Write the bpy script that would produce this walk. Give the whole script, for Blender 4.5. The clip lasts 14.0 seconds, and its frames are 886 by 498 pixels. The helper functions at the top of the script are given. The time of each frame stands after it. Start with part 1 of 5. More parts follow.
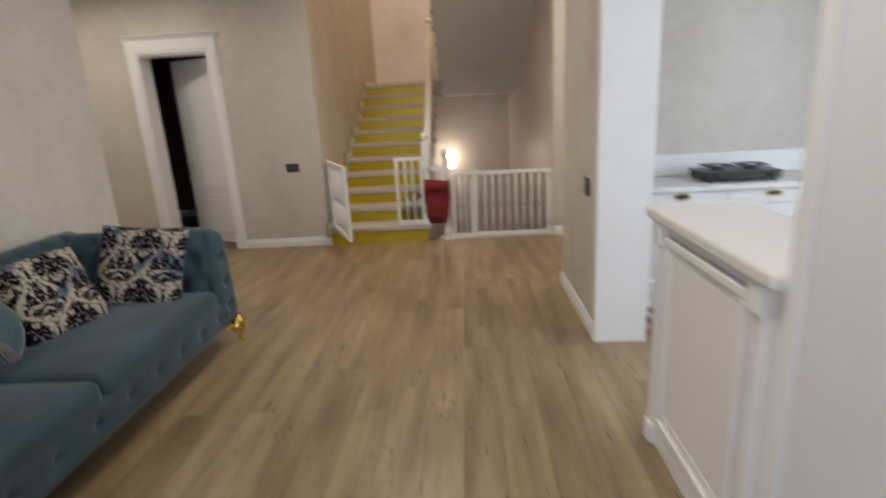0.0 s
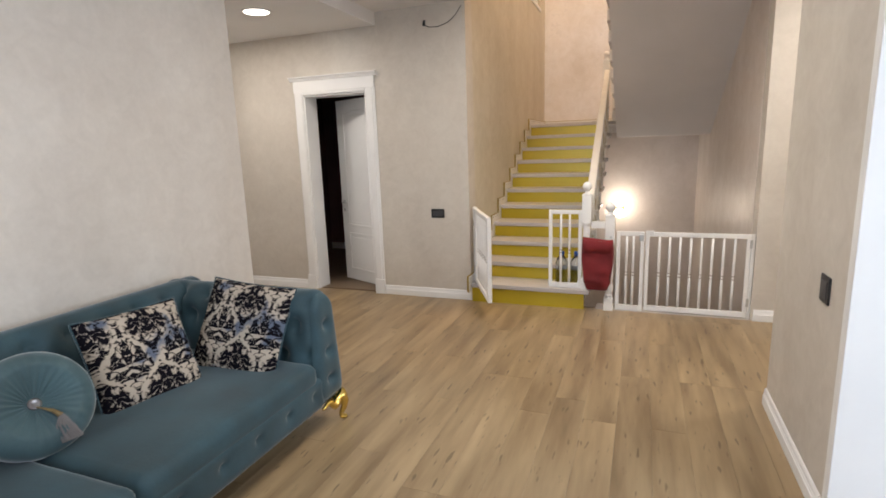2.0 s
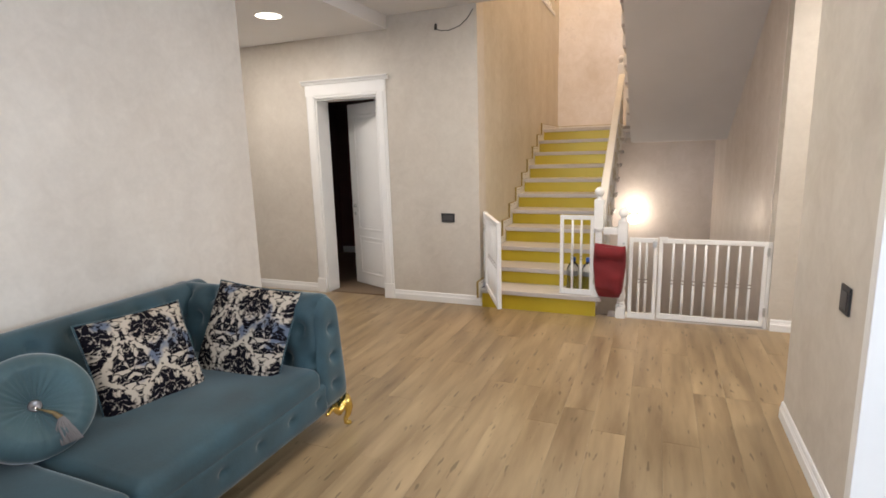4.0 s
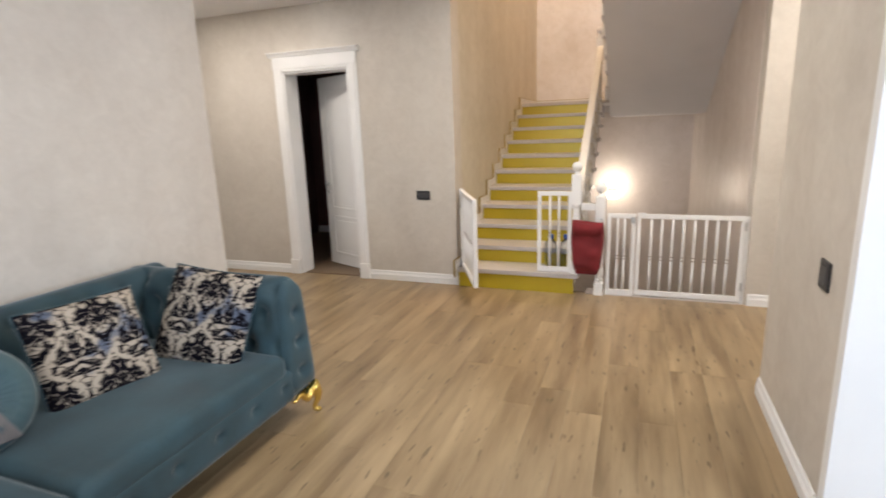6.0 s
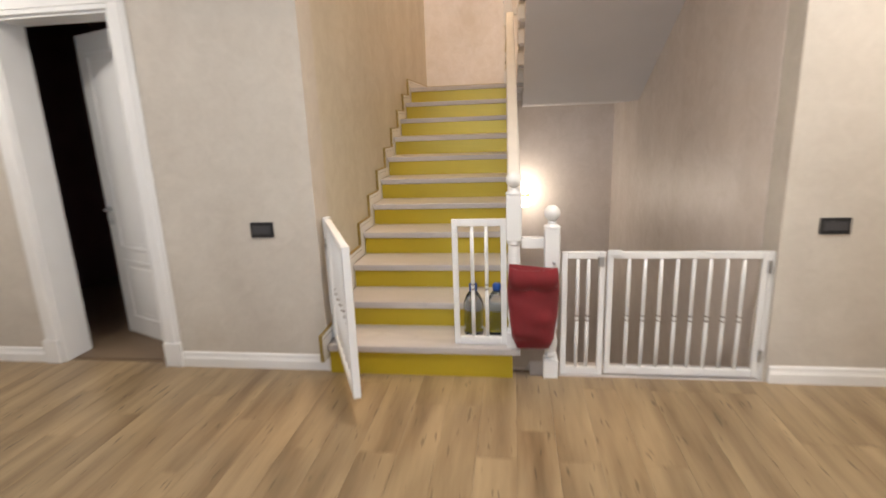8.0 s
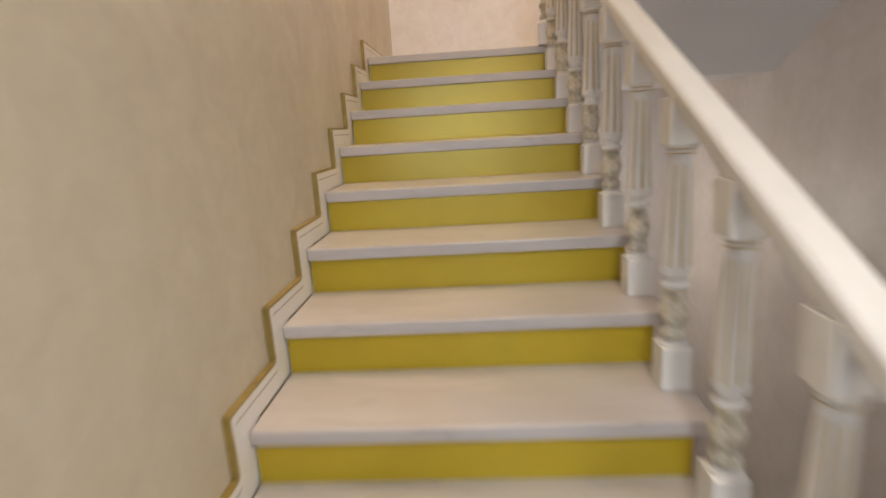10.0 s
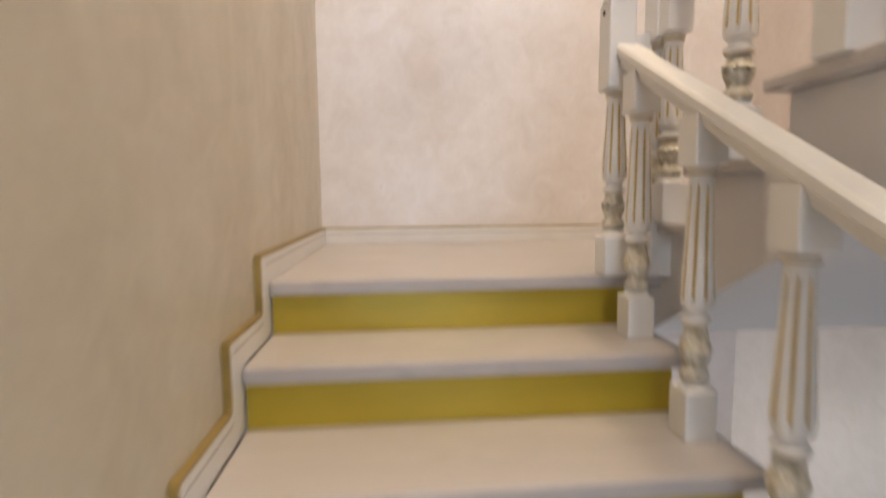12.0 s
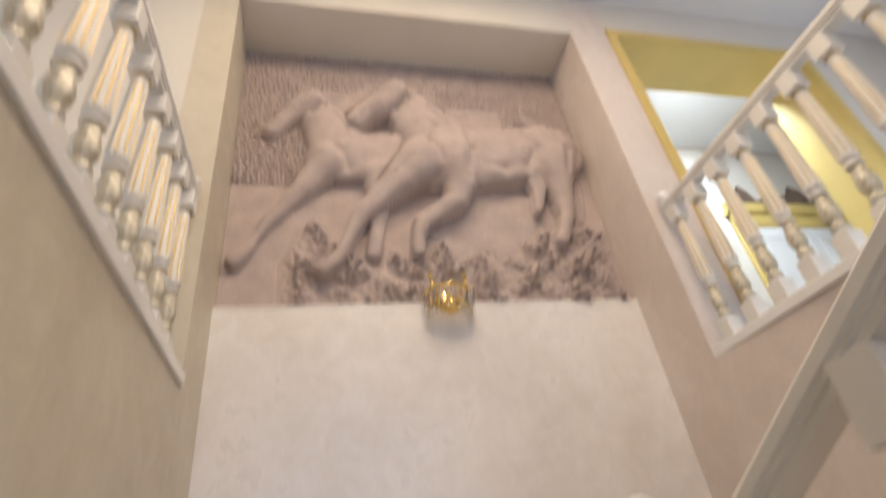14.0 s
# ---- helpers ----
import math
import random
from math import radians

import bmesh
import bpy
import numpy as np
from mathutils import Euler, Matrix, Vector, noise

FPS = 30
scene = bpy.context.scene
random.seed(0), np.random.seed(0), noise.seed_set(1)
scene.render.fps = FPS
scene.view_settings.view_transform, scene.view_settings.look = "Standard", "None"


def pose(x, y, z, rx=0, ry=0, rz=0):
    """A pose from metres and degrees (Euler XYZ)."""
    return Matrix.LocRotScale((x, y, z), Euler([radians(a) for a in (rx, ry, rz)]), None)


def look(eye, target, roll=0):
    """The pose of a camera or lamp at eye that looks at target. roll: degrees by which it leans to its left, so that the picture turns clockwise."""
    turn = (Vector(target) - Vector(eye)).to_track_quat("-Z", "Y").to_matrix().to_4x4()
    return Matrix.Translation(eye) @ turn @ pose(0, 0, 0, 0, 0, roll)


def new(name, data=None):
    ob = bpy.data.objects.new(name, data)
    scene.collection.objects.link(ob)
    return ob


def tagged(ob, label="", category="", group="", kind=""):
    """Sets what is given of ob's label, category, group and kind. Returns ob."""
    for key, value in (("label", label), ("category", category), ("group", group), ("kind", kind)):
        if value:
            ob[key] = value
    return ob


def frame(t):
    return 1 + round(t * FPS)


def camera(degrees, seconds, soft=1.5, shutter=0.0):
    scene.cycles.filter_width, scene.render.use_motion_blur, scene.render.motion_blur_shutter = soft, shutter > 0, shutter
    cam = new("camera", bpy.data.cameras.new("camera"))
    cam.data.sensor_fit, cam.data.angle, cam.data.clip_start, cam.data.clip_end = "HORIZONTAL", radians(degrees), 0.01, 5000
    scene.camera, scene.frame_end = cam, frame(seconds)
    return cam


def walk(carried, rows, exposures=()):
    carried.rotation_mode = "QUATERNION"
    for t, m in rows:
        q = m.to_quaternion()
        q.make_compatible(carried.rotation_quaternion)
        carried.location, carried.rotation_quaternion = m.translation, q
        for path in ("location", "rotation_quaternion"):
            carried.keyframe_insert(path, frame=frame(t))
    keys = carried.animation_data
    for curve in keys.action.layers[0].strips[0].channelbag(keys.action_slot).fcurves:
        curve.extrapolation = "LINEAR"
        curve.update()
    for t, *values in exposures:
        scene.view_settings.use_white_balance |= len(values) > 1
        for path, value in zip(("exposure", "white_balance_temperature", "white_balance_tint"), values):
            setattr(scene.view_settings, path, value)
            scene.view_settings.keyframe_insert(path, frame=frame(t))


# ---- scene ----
cam = camera(80.7, 14.0, soft=1.7, shutter=0.75)
PATH = [
    (0, (0.009, -0.19, 1.529), (-0.095, 1.737, 1.002), -3.3),
    (0.5, (0.014, 0.196, 1.614), (-0.368, 2.104, 1.151), -3.3),
    (1, (-0.066, 0.394, 1.617), (-0.641, 2.264, 1.2), -3.1),
    (1.5, (-0.05, 0.556, 1.616), (-0.721, 2.398, 1.22), -2.4),
    (2, (0.031, 0.634, 1.625), (-0.673, 2.467, 1.245), -1.9),
    (2.5, (0.061, 0.656, 1.624), (-0.639, 2.493, 1.258), -1.2),
    (3, (0.04, 0.643, 1.625), (-0.675, 2.476, 1.265), -1.2),
    (5.5, (0.066, 0.793, 1.597), (-0.718, 2.588, 1.196), -2.3),
    (6, (0.065, 0.838, 1.592), (-0.621, 2.663, 1.147), -2.0),
    (6.5, (-0.017, 1.104, 1.542), (-0.547, 2.978, 1.085), -2.1),
    (7, (-0.176, 1.578, 1.557), (-0.588, 3.479, 1.09), -2.2),
    (9.5, (-0.841, 4.890, 1.523), (-1.012, 6.826, 1.051), -3.1),
    (10, (-1.007, 5.518, 1.480), (-1.132, 7.462, 1.027), -3.5),
    (10.5, (-1.155, 6.101, 1.566), (-1.192, 8.055, 1.143), -2.2),
    (11, (-1.204, 6.541, 1.813), (-1.154, 8.508, 1.455), -1.4),
    (11.5, (-1.236, 6.948, 2.023), (-1.108, 8.921, 1.725), -0.3),
    (12, (-1.229, 7.306, 2.199), (-1.054, 9.288, 1.999), -0.5),
    (12.5, (-1.225, 7.621, 2.422), (-0.937, 9.598, 2.523), -2.3),
    (13, (-1.134, 7.795, 2.712), (-0.742, 9.713, 3.127), -4.6),
    (13.5, (-1.156, 7.806, 2.856), (-0.664, 9.590, 3.615), -7.1),
    (14, (-1.116, 7.709, 2.950), (-0.648, 9.310, 4.053), -8.9),
]
EXPOSURES = [(0, -0.90, 6350, 10), (0.5, -0.58, 6300, 10), (1, -0.36, 6050, 10), (7, -0.10, 6050, 10), (9.5, -0.1, 5700, 8), (11, 0.17, 5150, 6), (12.5, -0.02, 4850, 4), (13.5, -0.30, 4750, 2), (14, -0.45, 4850, 4)]
walk(cam, [(t, look(eye, target, roll)) for t, eye, target, roll in PATH], EXPOSURES)

# ---- world and light ----
world = bpy.data.worlds.new("world")
scene.world = world
world.use_nodes = True
wn = world.node_tree.nodes
sky = wn.new("ShaderNodeTexSky")
sky.sky_type, sky.sun_disc, sky.sun_elevation, sky.sun_rotation = "NISHITA", False, radians(38), radians(200)
world.node_tree.links.new(sky.outputs[0], wn["Background"].inputs[0])
wn["Background"].inputs[1].default_value = 0.12


def area(name, m, w, h, power, color, spread=180):
    d = bpy.data.lights.new(name, "AREA")
    d.shape, d.size, d.size_y, d.energy, d.color, d.spread = "RECTANGLE", w, h, power, color, radians(spread)
    ob = new(name, d)
    ob.matrix_world = m
    return ob


def bulb(name, p, power, color, radius=0.05):
    d = bpy.data.lights.new(name, "POINT")
    d.energy, d.color, d.shadow_soft_size = power, color, radius
    ob = new(name, d)
    ob.location = p
    return ob


DAY, WARM = (0.80, 0.89, 1.0), (1.0, 0.72, 0.42)
area("window_light_room", look((-1.35, -2.45, 1.6), (-0.9, 0, 1.35)), 2.6, 1.9, 80, DAY)
area("window_light_kitchen", look((3.45, 1.6, 1.6), (0, 1.6, 1.2)), 1.8, 1.5, 145, DAY)
# the next two are added fills; no window is known behind them
area("upper_hall_fill_light", look((4.4, 7.6, 5.2), (1.0, 8.2, 5.2)), 2.0, 1.6, 44, (1.0, 0.94, 0.87))
area("gallery_fill_light", look((-4.3, 8.0, 5.2), (-1.6, 8.2, 5.0)), 2.0, 1.6, 21, (1.0, 0.92, 0.82))
area("upper_window_light", look((-0.5, 2.06, 5.35), (-0.5, 8, 4.2)), 2.3, 1.5, 42, (0.86, 0.91, 1.0))
# only the first is a known fixture; the others are added for brightness
LAMPS = [(-3.33, 4.82, 2.909), (-4.2, 4.82, 2.909), (-0.6, 4.6, 3.039), (-0.6, 2.2, 3.039), (-0.25, 0.7, 3.039), (1.9, 5.0, 3.039)]
STAIR_LAMPS = [(-1.1, 8.4, 7.159), (0.2, 8.4, 7.159), (-1.1, 7.0, 7.159), (0.2, 7.0, 7.159)]
HALL_W, STAIR_W, SCONCE_W = 27, 62, 17

# ---- materials ----
def mat(name, color, rough=0.6, metal=0.0, var=0.12, scale=3.0, fine=40.0, bump=0.1, bump_scale=None, stretch=(1, 1, 1), second=None, per_object=0.0, sheen=0.0, spec=0.5, rough_var=0.03, coat=0.0, knots=0.0, detail=2.0):
    """A principled surface: colour that drifts at two scales, uneven gloss and a fine relief."""
    m = bpy.data.materials.new(name)
    m.use_nodes = True
    n, l = m.node_tree.nodes, m.node_tree.links
    b = n["Principled BSDF"]
    tc = n.new("ShaderNodeTexCoord")
    mp = n.new("ShaderNodeMapping")
    mp.inputs["Scale"].default_value = stretch
    l.new(tc.outputs["Object"], mp.inputs["Vector"])
    info = n.new("ShaderNodeObjectInfo")
    off = n.new("ShaderNodeVectorMath")
    off.operation = "MULTIPLY_ADD"
    comb = n.new("ShaderNodeCombineXYZ")
    l.new(info.outputs["Random"], comb.inputs[0]), l.new(info.outputs["Random"], comb.inputs[1])
    off.inputs[1].default_value = (37.0 * (per_object > 0), 91.0 * (per_object > 0), 0)
    l.new(comb.outputs[0], off.inputs[0]), l.new(mp.outputs[0], off.inputs[2])
    big, small = n.new("ShaderNodeTexNoise"), n.new("ShaderNodeTexNoise")
    big.inputs["Scale"].default_value, big.inputs["Detail"].default_value = scale, detail
    small.inputs["Scale"].default_value, small.inputs["Detail"].default_value = fine, detail
    l.new(off.outputs[0], big.inputs["Vector"]), l.new(off.outputs[0], small.inputs["Vector"])
    mix = n.new("ShaderNodeMix")
    mix.data_type = "RGBA"
    dark = [c * (1 - var) for c in color]
    light = second or [min(1, c * (1 + var)) for c in color]
    mix.inputs[6].default_value, mix.inputs[7].default_value = (*dark, 1), (*light, 1)
    ramp = n.new("ShaderNodeMapRange")
    ramp.inputs[1].default_value, ramp.inputs[2].default_value = 0.28, 0.72
    l.new(big.outputs[0], ramp.inputs[0]), l.new(ramp.outputs[0], mix.inputs[0])
    hsv = n.new("ShaderNodeHueSaturation")
    add = n.new("ShaderNodeMath")
    add.operation = "MULTIPLY_ADD"
    l.new(small.outputs[0], add.inputs[0])
    add.inputs[1].default_value = var * 0.9
    add.inputs[2].default_value = 1 - var * 0.45
    last = add
    if per_object:
        po = n.new("ShaderNodeMath")
        po.operation = "MULTIPLY_ADD"
        po.inputs[1].default_value, po.inputs[2].default_value = 2 * per_object, 1 - per_object
        l.new(info.outputs["Random"], po.inputs[0])
        mul = n.new("ShaderNodeMath")
        mul.operation = "MULTIPLY"
        l.new(add.outputs[0], mul.inputs[0]), l.new(po.outputs[0], mul.inputs[1])
        last = mul
    l.new(last.outputs[0], hsv.inputs["Value"]), l.new(mix.outputs[2], hsv.inputs["Color"])
    if knots:
        km = n.new("ShaderNodeMapping")
        km.inputs["Scale"].default_value = (36, 6, 1)
        ko = n.new("ShaderNodeVectorMath")
        ko.operation = "MULTIPLY_ADD"
        ko.inputs[1].default_value = (53.0, 29.0, 0)
        l.new(tc.outputs["Object"], km.inputs["Vector"]), l.new(comb.outputs[0], ko.inputs[0]), l.new(km.outputs[0], ko.inputs[2])
        kn = n.new("ShaderNodeTexNoise")
        kn.inputs["Scale"].default_value, kn.inputs["Detail"].default_value = 1.0, 2.5
        l.new(ko.outputs[0], kn.inputs["Vector"])
        kr = n.new("ShaderNodeMapRange")
        kr.inputs[1].default_value, kr.inputs[2].default_value = 0.64, 0.70
        kr.inputs[3].default_value, kr.inputs[4].default_value = 1.0, 1.0 - knots
        l.new(kn.outputs[0], kr.inputs[0])
        km2 = n.new("ShaderNodeMix")
        km2.data_type, km2.blend_type = "RGBA", "MULTIPLY"
        km2.inputs[0].default_value = 1.0
        l.new(hsv.outputs[0], km2.inputs[6]), l.new(kr.outputs[0], km2.inputs[7])
        l.new(km2.outputs[2], b.inputs["Base Color"])
    else:
        l.new(hsv.outputs[0], b.inputs["Base Color"])
    rr = n.new("ShaderNodeMapRange")
    rr.inputs[1].default_value, rr.inputs[2].default_value = 0.3, 0.7
    rr.inputs[3].default_value, rr.inputs[4].default_value = max(0.02, rough - rough_var), min(1, rough + rough_var)
    l.new(big.outputs[0], rr.inputs[0]), l.new(rr.outputs[0], b.inputs["Roughness"])
    b.inputs["Metallic"].default_value = metal
    b.inputs["Specular IOR Level"].default_value = spec
    b.inputs["Coat Weight"].default_value = coat
    b.inputs["Coat Roughness"].default_value = 0.15
    if sheen:
        b.inputs["Sheen Weight"].default_value, b.inputs["Sheen Roughness"].default_value = sheen, 0.35
    if bump:
        bp = n.new("ShaderNodeBump")
        bp.inputs["Strength"].default_value, bp.inputs["Distance"].default_value = bump, 0.01
        src = small
        if bump_scale:
            src = n.new("ShaderNodeTexNoise")
            src.inputs["Scale"].default_value, src.inputs["Detail"].default_value = bump_scale, 6
            l.new(off.outputs[0], src.inputs["Vector"])
        l.new(src.outputs[0], bp.inputs["Height"]), l.new(bp.outputs[0], b.inputs["Normal"])
    return m


def plaster(name, color, light, rough, gloss=0.10, bump=0.08, spec=0.5, drip=0.35, streak=0.03):
    """Trowelled decorative plaster: soft clouds at two sizes, faint upright streaks and patches that shine more."""
    m = bpy.data.materials.new(name)
    m.use_nodes = True
    n, l = m.node_tree.nodes, m.node_tree.links
    b = n["Principled BSDF"]
    tc = n.new("ShaderNodeTexCoord")

    def cloud(scale, detail, stretch=(1, 1, 1), distortion=0.0, lo=0.3, hi=0.7):
        mp, tx, rg = n.new("ShaderNodeMapping"), n.new("ShaderNodeTexNoise"), n.new("ShaderNodeMapRange")
        mp.inputs["Scale"].default_value = stretch
        tx.inputs["Scale"].default_value, tx.inputs["Detail"].default_value, tx.inputs["Distortion"].default_value = scale, detail, distortion
        rg.inputs[1].default_value, rg.inputs[2].default_value = lo, hi
        l.new(tc.outputs["Object"], mp.inputs["Vector"]), l.new(mp.outputs[0], tx.inputs["Vector"]), l.new(tx.outputs[0], rg.inputs[0])
        return rg.outputs[0]

    def blend(a, c, f):
        mx = n.new("ShaderNodeMix")
        mx.inputs[0].default_value = f
        l.new(a, mx.inputs[2]), l.new(c, mx.inputs[3])
        return mx.outputs[0]

    big, patch, run = cloud(1.5, 5, distortion=0.6), cloud(6.5, 7, distortion=1.2), cloud(2.2, 5, (1, 1, drip), 0.4)
    f = blend(blend(big, patch, 0.45), run, 0.30)
    mix = n.new("ShaderNodeMix")
    mix.data_type = "RGBA"
    mix.inputs[6].default_value, mix.inputs[7].default_value = (*color, 1), (*light, 1)
    l.new(f, mix.inputs[0])
    grain = cloud(38, 5, lo=0.25, hi=0.75)
    val, hsv = n.new("ShaderNodeMath"), n.new("ShaderNodeHueSaturation")
    val.operation = "MULTIPLY_ADD"
    val.inputs[1].default_value, val.inputs[2].default_value = streak * 2, 1 - streak
    l.new(grain, val.inputs[0]), l.new(val.outputs[0], hsv.inputs["Value"]), l.new(mix.outputs[2], hsv.inputs["Color"])
    l.new(hsv.outputs[0], b.inputs["Base Color"])
    rg = n.new("ShaderNodeMapRange")
    rg.inputs[3].default_value, rg.inputs[4].default_value = rough + gloss, rough - gloss
    l.new(blend(patch, run, 0.5), rg.inputs[0]), l.new(rg.outputs[0], b.inputs["Roughness"])
    b.inputs["Specular IOR Level"].default_value = spec
    bp = n.new("ShaderNodeBump")
    bp.inputs["Strength"].default_value, bp.inputs["Distance"].default_value = bump, 0.01
    l.new(blend(patch, grain, 0.25), bp.inputs["Height"]), l.new(bp.outputs[0], b.inputs["Normal"])
    return m


def marble(name, color, vein):
    """Polished pale stone with thin grey veins that wander along the treads."""
    m = bpy.data.materials.new(name)
    m.use_nodes = True
    n, l = m.node_tree.nodes, m.node_tree.links
    b = n["Principled BSDF"]
    tc, info, mp, off = n.new("ShaderNodeTexCoord"), n.new("ShaderNodeObjectInfo"), n.new("ShaderNodeMapping"), n.new("ShaderNodeVectorMath")
    mp.inputs["Scale"].default_value = (0.9, 5.0, 5.0)
    off.operation, off.inputs[1].default_value = "MULTIPLY_ADD", (31.0, 57.0, 17.0)
    l.new(tc.outputs["Object"], mp.inputs["Vector"]), l.new(info.outputs["Random"], off.inputs[0]), l.new(mp.outputs[0], off.inputs[2])
    last = None
    for scale, width, depth in ((1.6, 0.05, 0.55), (3.6, 0.035, 0.35), (1.1, 0.22, 0.45)):
        tx, sub, ab, rg = n.new("ShaderNodeTexNoise"), n.new("ShaderNodeMath"), n.new("ShaderNodeMath"), n.new("ShaderNodeMapRange")
        tx.inputs["Scale"].default_value, tx.inputs["Detail"].default_value, tx.inputs["Distortion"].default_value = scale, 6, 0.8
        l.new(off.outputs[0], tx.inputs["Vector"])
        sub.operation, sub.inputs[1].default_value, ab.operation = "SUBTRACT", 0.5, "ABSOLUTE"
        rg.inputs[2].default_value, rg.inputs[3].default_value, rg.inputs[4].default_value = width, depth, 0.0
        l.new(tx.outputs[0], sub.inputs[0]), l.new(sub.outputs[0], ab.inputs[0]), l.new(ab.outputs[0], rg.inputs[0])
        if last is None:
            last = rg.outputs[0]
        else:
            mx = n.new("ShaderNodeMath")
            mx.operation = "MAXIMUM"
            l.new(last, mx.inputs[0]), l.new(rg.outputs[0], mx.inputs[1])
            last = mx.outputs[0]
    mix = n.new("ShaderNodeMix")
    mix.data_type = "RGBA"
    mix.inputs[6].default_value, mix.inputs[7].default_value = (*color, 1), (*vein, 1)
    l.new(last, mix.inputs[0]), l.new(mix.outputs[2], b.inputs["Base Color"])
    b.inputs["Roughness"].default_value = 0.32
    return m


def glow(name, color, strength):
    m = bpy.data.materials.new(name)
    m.use_nodes = True
    b = m.node_tree.nodes["Principled BSDF"]
    b.inputs["Base Color"].default_value = (0.9, 0.9, 0.88, 1)
    b.inputs["Emission Color"].default_value, b.inputs["Emission Strength"].default_value = (*color, 1), strength
    return m


def clear(name, color=(1, 1, 1), rough=0.02):
    m = bpy.data.materials.new(name)
    m.use_nodes = True
    b = m.node_tree.nodes["Principled BSDF"]
    b.inputs["Base Color"].default_value = (*color, 1)
    b.inputs["Transmission Weight"].default_value, b.inputs["Roughness"].default_value, b.inputs["IOR"].default_value = 1, rough, 1.45
    return m


PLASTER = plaster("beige_plaster", (0.50, 0.455, 0.40), (0.64, 0.60, 0.54), 0.55, 0.08, 0.06)
STAIR_PLASTER = plaster("warm_stair_plaster", (0.48, 0.43, 0.335), (0.63, 0.585, 0.48), 0.44, 0.10, 0.07, drip=0.25)
PEARL = plaster("pearl_plaster", (0.63, 0.585, 0.54), (0.86, 0.84, 0.845), 0.36, 0.15, 0.09, spec=0.8, drip=0.6)
UPPER_PLASTER = mat("cream_upper_plaster", (0.66, 0.625, 0.565), 0.55, var=0.03, scale=2.0, fine=14, bump=0.10, bump_scale=8)
LOWER_PLASTER = plaster("rosy_plaster", (0.57, 0.505, 0.455), (0.72, 0.655, 0.615), 0.46, 0.12, 0.07, spec=0.75, drip=0.2)
CEILING = mat("white_ceiling_paint", (0.74, 0.73, 0.73), 0.8, var=0.02, scale=2, bump=0.03)
SOFFIT = mat("grey_white_soffit_paint", (0.70, 0.68, 0.68), 0.7, var=0.03, scale=2, bump=0.04)
WHITE = mat("white_lacquer", (0.80, 0.80, 0.80), 0.34, var=0.02, scale=4, bump=0.02, rough_var=0.05)
CREAM = mat("white_painted_wood", (0.73, 0.72, 0.70), 0.36, var=0.04, scale=6, bump=0.03, rough_var=0.03)
KITCHEN = mat("white_kitchen_paint", (0.78, 0.77, 0.76), 0.36, var=0.02, scale=4, bump=0.02, rough_var=0.05)
MARBLE = marble("veined_white_marble", (0.53, 0.50, 0.485), (0.36, 0.34, 0.335))
GOLD_RISER = mat("golden_riser_paint", (0.460, 0.345, 0.016), 0.30, 0.25, var=0.06, scale=2.2, fine=20, bump=0.0, per_object=0.04, rough_var=0.02)
GILT = mat("antique_gilt", (0.55, 0.42, 0.16), 0.42, 0.55, var=0.2, scale=20, fine=90, bump=0.1)
EDGE_GILT = mat("olive_gilt_edging", (0.33, 0.245, 0.07), 0.42, 0.35, var=0.2, scale=14, fine=60, bump=0.05)
GOLD = mat("polished_gold", (0.86, 0.64, 0.18), 0.18, 1.0, var=0.08, scale=20, bump=0.05)
PLANK = mat("oak_laminate", (0.190, 0.126, 0.064), 0.36, var=0.14, scale=1.5, fine=5, bump=0.03, stretch=(5.5, 0.65, 1), per_object=0.06, second=(0.380, 0.280, 0.160), rough_var=0.03, knots=0.45, detail=4.0)
GROUT = mat("dark_plank_joint", (0.16, 0.11, 0.07), 0.8, var=0.1)
VELVET = mat("teal_velvet", (0.022, 0.052, 0.066), 0.75, var=0.30, scale=5, fine=90, bump=0.06, sheen=0.40, rough_var=0.05, detail=4.0)
BLACK = mat("black_plastic", (0.02, 0.02, 0.022), 0.35, var=0.1, bump=0.03)
STEEL = mat("brushed_steel", (0.55, 0.56, 0.57), 0.3, 1.0, var=0.05, scale=8, bump=0.04)
RED = mat("dark_red_fabric", (0.16, 0.010, 0.014), 0.85, var=0.2, scale=8, fine=220, bump=0.25, sheen=0.3)
ROOM_SHADE = mat("dark_brown_room_shade", (0.15, 0.078, 0.072), 0.7, var=0.1)
YELLOW = mat("yellow_gold_paint", (0.60, 0.47, 0.15), 0.5, var=0.05, bump=0.05)
RELIEF = mat("taupe_relief_plaster", (0.44, 0.37, 0.345), 0.85, var=0.10, scale=9, fine=60, bump=0.35, bump_scale=45)
BROWN = mat("brown_card", (0.15, 0.10, 0.07), 0.8, var=0.2)


# ---- small tools ----
def part(name, bm, material, parent=None, label="", smooth=False, at=None):
    """Links a bmesh as one mesh object, under a thing or a part."""
    me = bpy.data.meshes.new(name)
    bm.to_mesh(me)
    bm.free()
    for m in material if isinstance(material, (list, tuple)) else (material,):
        me.materials.append(m)
    if smooth:
        for p in me.polygons:
            p.use_smooth = True
    ob = new(name, me)
    if parent is not None:
        ob.parent = parent
    if at is not None:
        ob.matrix_basis = at
    if label:
        tagged(ob, label)
    return ob


def share(name, mesh_ob, parent, at):
    ob = new(name, mesh_ob.data)
    ob.parent = parent
    ob.matrix_basis = at
    return ob


def thing(name, label, category, group="", kind="", at=None):
    ob = new(name)
    ob.empty_display_size = 0.05
    if at is not None:
        ob.matrix_basis = at
    return tagged(ob, label, category, group, kind)


